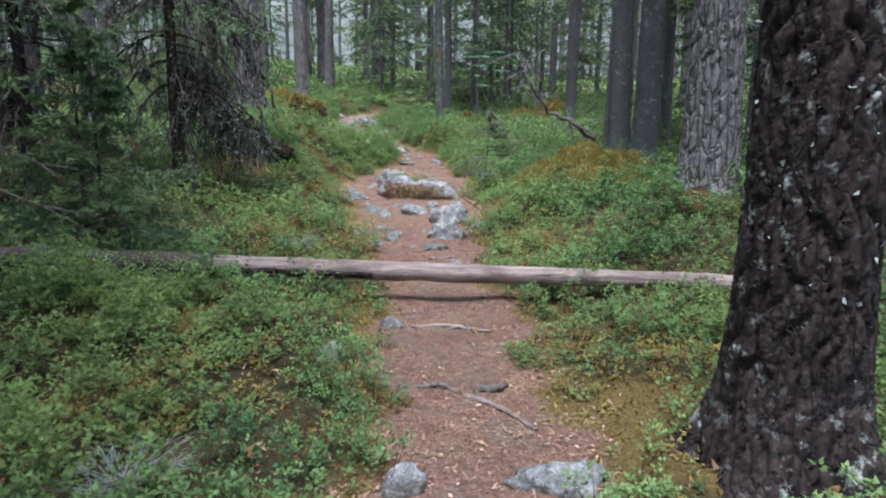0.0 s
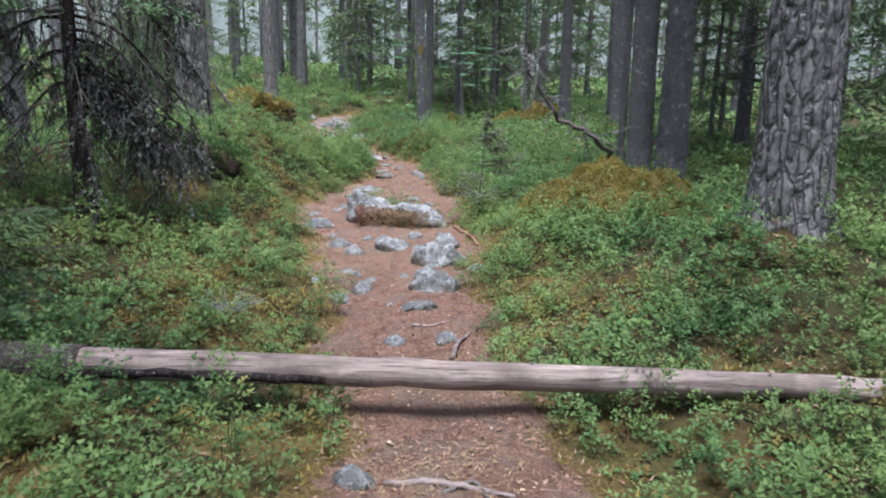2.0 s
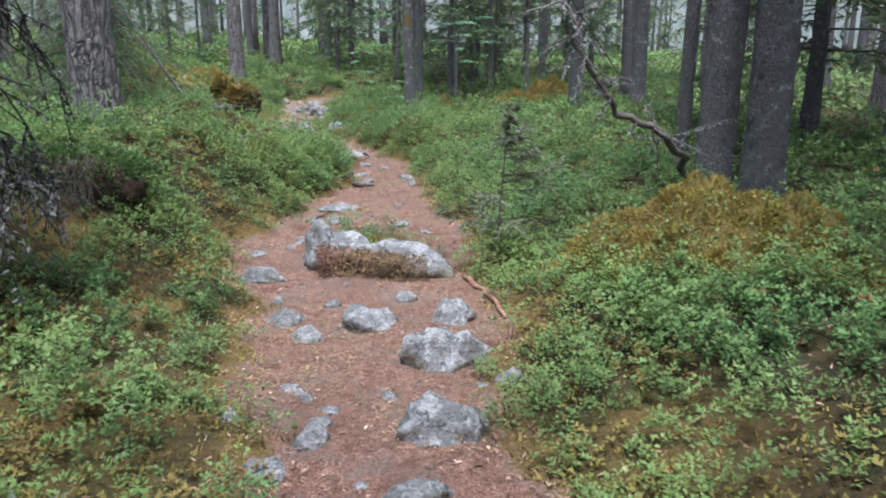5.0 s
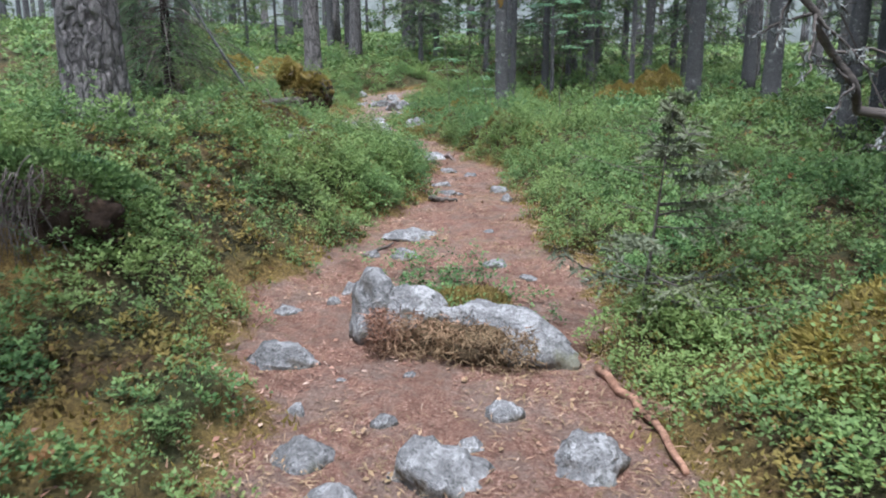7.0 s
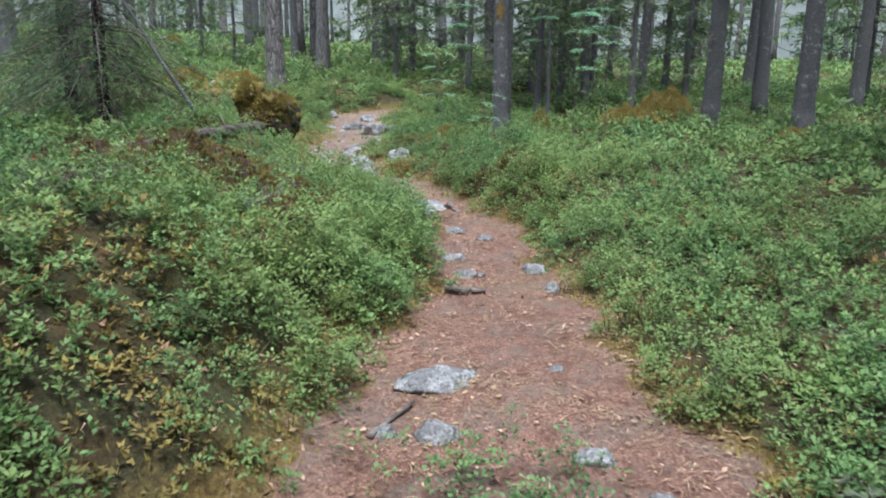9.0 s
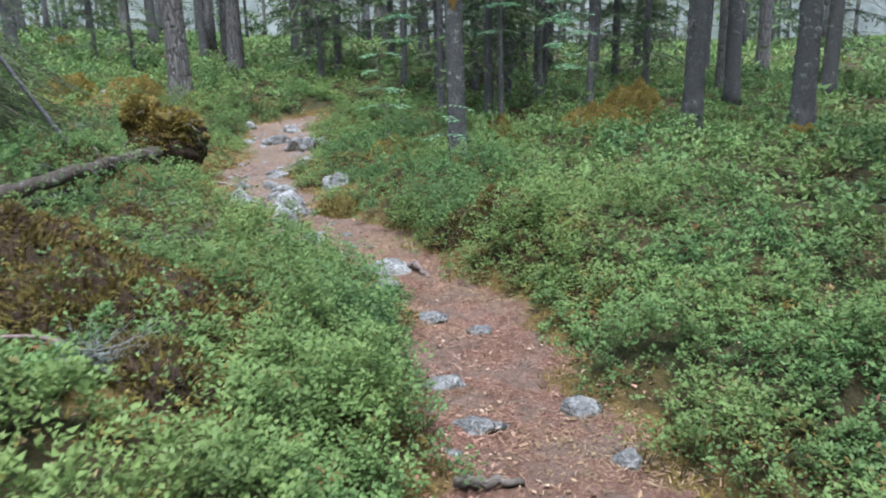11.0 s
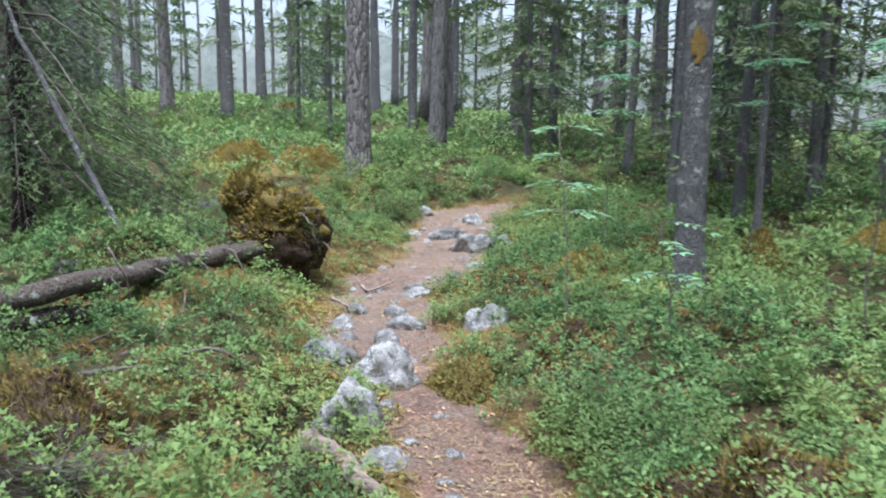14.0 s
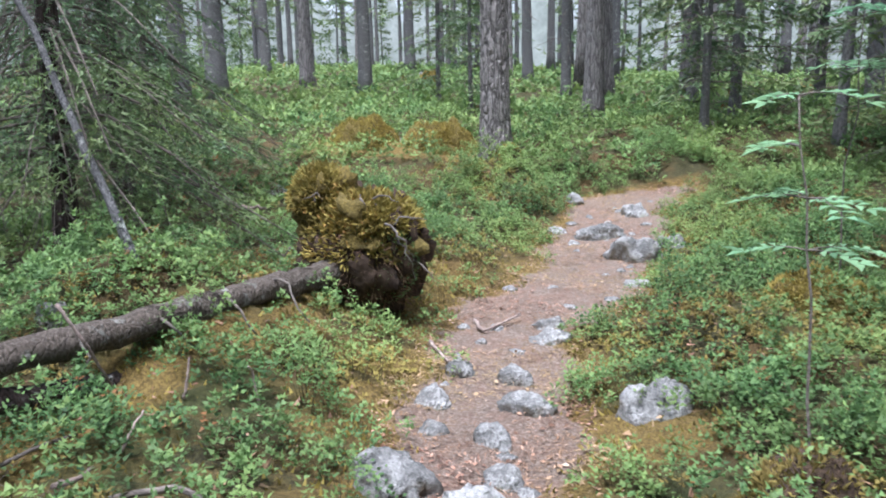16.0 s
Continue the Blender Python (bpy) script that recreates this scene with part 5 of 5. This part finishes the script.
part("moss", blades("moss", d * [0.66, 0.24, 0.2] + [-0.05, 0.0, 0.08], d + rng.normal(0, 0.5, (n, 3)), rng.normal(0, 1, (n, 3)), rng.uniform(0.02, 0.045, n), 0.016, rng.random(n) * 0.8, LEAF), bank, "bilberry leaves over the torn edge")


def hummock(x, y, w, d, h, seed, material, label, cover=None, sprigs=0):
    """A lumpy mound with an uneven outline, grown over with moss blades and, where told, bilberry sprigs."""
    ob = tagged(new("moss_hummock"), label, "moss hummock")
    ob.location = (x, y, float(height(x, y)))
    rng = np.random.default_rng(seed)
    phase = rng.uniform(0, 6.28, 8)

    def rise(r, a):
        edge = 1 + 0.16 * np.sin(2 * a + phase[0]) + 0.12 * np.sin(3 * a + phase[1]) + 0.08 * np.sin(5 * a + phase[2])
        u, v = r * np.cos(a) * w / 2 * edge, r * np.sin(a) * d / 2 * edge
        lump = 0.5 * np.sin(u * 9 + phase[3] + 1.2 * np.sin(v * 7)) * np.sin(v * 10 + phase[4]) + 0.35 * np.sin(u * 23 + phase[5] + np.sin(v * 15)) * np.sin(v * 21 + phase[6])
        slope = height(x + u, y + v) - float(height(x, y))
        return np.stack([u, v, slope + h * np.maximum(1 - r ** 2, 0) ** 0.8 * (0.85 + 0.42 * lump) - 0.05 * r ** 6], -1)

    rings, sides = 16, 36
    r, a = np.meshgrid(np.linspace(0.02, 1.12, rings), np.linspace(0, 2 * np.pi, sides, endpoint=False), indexing="ij")
    verts = rise(r, a) + rng.normal(0, 0.008, (rings, sides, 3))
    i, j = np.meshgrid(np.arange(rings - 1), np.arange(sides), indexing="ij")
    faces = np.stack([i * sides + j, (i + 1) * sides + j, (i + 1) * sides + (j + 1) % sides, i * sides + (j + 1) % sides], -1).reshape(-1, 4)
    part("mass", quick_mesh("mass", verts.reshape(-1, 3), faces, material), ob, "", True)
    n = int(11000 * w * d / 0.9)
    r, a = np.sqrt(rng.random(n)) * 1.05, rng.uniform(0, 2 * np.pi, n)
    at = rise(r, a)
    patch = lumps(at[:, 0] + x, at[:, 1] + y, 9.0)
    way = np.stack([np.cos(a) * r, np.sin(a) * r, 1.1 - 0.5 * r], -1) + rng.normal(0, 0.75, (n, 3))
    part("moss", blades("moss", at - [0, 0, 0.008], way, rng.normal(0, 1, (n, 3)), rng.uniform(0.02, 0.055, n), 0.013, np.clip(0.2 + 0.4 * rng.random(n) + 0.4 * patch, 0, 0.78) * (0.75 if cover else 1), cover or MOSS, True), ob)
    if sprigs:
        r, a = np.sqrt(rng.uniform(0.12, 1.0, sprigs)), rng.uniform(0, 2 * np.pi, sprigs)
        foot = np.repeat(rise(r, a), 26, 0)
        n = len(foot)
        o = rng.normal(0, 1, (n, 3)) * [0.05, 0.05, 0.03] + [0, 0, 0.06]
        tagged(part("bilberry_sprig", blades("bilberry_sprig", foot + o, o * [1, 1, 0.4] + rng.normal(0, 0.03, (n, 3)), rng.normal(0, 0.4, (n, 3)) + [0, 0, 1], rng.uniform(0.016, 0.03, n), rng.uniform(0.011, 0.02, n), np.clip(np.repeat(rng.random(sprigs), 26) * 0.6 + rng.random(n) * 0.35, 0, 0.92), LEAF), ob, "green bilberry sprigs growing through the moss"), kind="stuff")


hummock(1.72, 9.1, 1.9, 1.3, 0.42, 81, MOSS_MASS, "broad golden-brown moss hummock beside the path", None, 70)
hummock(-0.42, 10.42, 0.85, 0.6, 0.09, 93, MOSS_MASS, "low brown moss and sprigs behind the long boulder", RUST, 16)
hummock(3.25, 23.6, 1.2, 0.9, 0.64, 82, MOSS_MASS, "rust-brown moss hummock at a tree's foot")
hummock(2.35, 22.5, 1.25, 0.9, 0.42, 83, MOSS_MASS, "low olive moss hummock")
hummock(-6.5, 25.3, 1.1, 0.7, 0.42, 84, MOSS_MASS, "brown moss hummock on the slope")
hummock(-5.35, 25.6, 1.0, 0.7, 0.46, 85, MOSS_MASS, "brown moss hummock beside a pale stone")
hummock(0.6, 20.9, 0.55, 0.45, 0.36, 86, MOSS_MASS, "small dark moss hummock behind a spruce")
hummock(-10.6, 36.5, 1.2, 0.8, 0.45, 87, MOSS_MASS, "moss hummock far up the slope")
hummock(-2.25, 14.1, 1.25, 0.8, 0.36, 88, PEAT, "dark brown bank of moss and peat", RUST, 26)
hummock(-1.72, 13.3, 0.5, 0.4, 0.14, 92, PEAT, "small dark brown peat mound", RUST, 6)

hummock(-3.0, 14.6, 1.7, 0.8, 0.5, 94, PEAT, "brown heathery bank with dead twigs", RUST, 22)
hummock(-0.1, 16.35, 1.0, 0.55, 0.32, 95, PEAT, "dark peat bank under overhanging bushes", RUST, 44)
hummock(-1.38, 17.98, 0.5, 0.45, 0.16, 96, MOSS_MASS, "rust-brown moss at the stony edge of the path", RUST, 5)
hummock(-0.9, 18.4, 0.4, 0.35, 0.2, 97, PEAT, "small dark mound between the bushes", RUST, 4)
hummock(-2.8, 16.55, 0.7, 0.5, 0.2, 98, PEAT, "low dark mound beside dead twigs", RUST, 6)


def dead_bush(x, y, seed, reach, material, label):
    ob = tagged(new("dead_bush"), label, "dead bush")
    part("twig_mass", twig_mesh("twig_mass", 0.0, 0.08, 40, reach, -0.25, seed, material, 0.0035, 5), ob)
    ob.location = (x, y, float(height(x, y)))


dead_bush(-1.95, 13.3, 201, 0.26, LICHEN, "grey dead lichen-covered twigs in the undergrowth")
dead_bush(-1.3, 6.75, 202, 0.25, LICHEN, "pale grey dead twigs among bilberry bushes")
dead_bush(-2.75, 12.6, 203, 0.5, GREY_WOOD, "tangle of dead brown twigs on the bank")
dead_bush(-2.45, 16.05, 204, 0.45, GREY_WOOD, "tangle of dead twigs beside peat")
dead_bush(-3.2, 17.0, 205, 0.45, GREY_WOOD, "dead twigs lying beside the fallen log")
dead_bush(-3.5, 14.4, 206, 0.6, GREY_WOOD, "grey dead twigs over the brown bank")
dead_bush(-5.4, 22.3, 207, 0.5, LICHEN, "low grey-green juniper-like dead bush")
dead_bush(-1.14, 2.5, 208, 0.3, LICHEN, "pale grey dead twigs among bilberry bushes")
hummock(-4.32, 25.3, 0.34, 0.3, 0.2, 90, PEAT, "brown peat and roots at the pine's foot")
hummock(4.5, 20.5, 0.62, 0.5, 0.26, 91, MOSS_MASS, "mossy mound round a spruce's foot")
hummock(-0.75, 20.9, 0.7, 0.5, 0.25, 89, MOSS_MASS, "orange-brown moss at a sapling's foot")

# The trail mark on the spruce
rng = np.random.default_rng(9)
mark = []
for dz in np.linspace(-0.11, 0.11, 9):
    for da in np.linspace(-0.5, 0.5, 9):
        if (dz / 0.12) ** 2 + (da / 0.55) ** 2 < rng.uniform(0.5, 1.1):
            mark.append((math.radians(262) + da, 1.84 + dz))
verts, faces = [], []
for a, z in mark:
    k = len(verts)
    r = 0.108 * (1 - 0.88 * (z / 16) ** 0.9) + 0.012
    shift = 0.32 * math.sin(z / 16 * 3 + 105) * z / 16
    for ea, ez in ((-0.07, -0.015), (0.07, -0.015), (0.07, 0.015), (-0.07, 0.015)):
        verts.append((shift + r * math.cos(a + ea), 0.6 * shift + r * math.sin(a + ea), z + ez))
    faces.append((k, k + 1, k + 2, k + 3))
part("trail_mark", quick_mesh("trail_mark", verts, faces, BLAZE), blazed.children[0], "worn yellow painted trail mark")

# ---- litter on the path ----
rng = np.random.default_rng(51)
y = rng.uniform(1.5, 25.8, 62000)
x = spline(CENTRE, y) + rng.uniform(-1, 1, len(y)) * (spline(HALF, y) + 0.2)
g = path_gap(x, y)
keep = (g < 0.2) & (lumps(x, y, 6.0) > rng.random(len(x)) * 0.5)
x, y = x[keep], y[keep]
n = len(x)
way = np.stack([rng.normal(0, 1, n), rng.normal(0, 1, n), rng.normal(0.1, 0.16, n)], -1)
kind = rng.random(n)
length = np.where(kind < 0.76, rng.uniform(0.02, 0.075, n), rng.uniform(0.01, 0.036, n))
width = np.where(kind < 0.76, rng.uniform(0.0026, 0.005, n), length * rng.uniform(0.3, 0.7, n))
tagged(part("needle_litter", blades("needle_litter", np.stack([x, y, height(x, y) + 0.006], -1), way, np.array([0, 0, 1.0]) + rng.normal(0, 0.2, (n, 3)), length, width, rng.random(n) ** 1.3 * 0.94, LITTER)), "fallen reddish needles and bark flakes on the path", "litter", kind="stuff")

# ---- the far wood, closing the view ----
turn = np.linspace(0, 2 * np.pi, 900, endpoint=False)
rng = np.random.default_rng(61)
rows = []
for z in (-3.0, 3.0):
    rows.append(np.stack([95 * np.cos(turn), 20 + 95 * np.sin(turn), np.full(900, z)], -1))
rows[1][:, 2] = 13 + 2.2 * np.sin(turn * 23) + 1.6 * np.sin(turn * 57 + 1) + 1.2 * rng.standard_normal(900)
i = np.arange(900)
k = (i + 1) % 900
# The pale colours hold the haze in front of the distant trees.
me = quick_mesh("backdrop", np.concatenate(rows[:2]), np.stack([i, k, 900 + k, 900 + i], -1), plain_material("far_wood_haze", (0.2, 0.235, 0.22), (0.41, 0.45, 0.435), 0.6, 0.0))
tagged(part("backdrop", me), "far edge of the wood, coloured pale to stand for haze", "woodland", kind="structure")
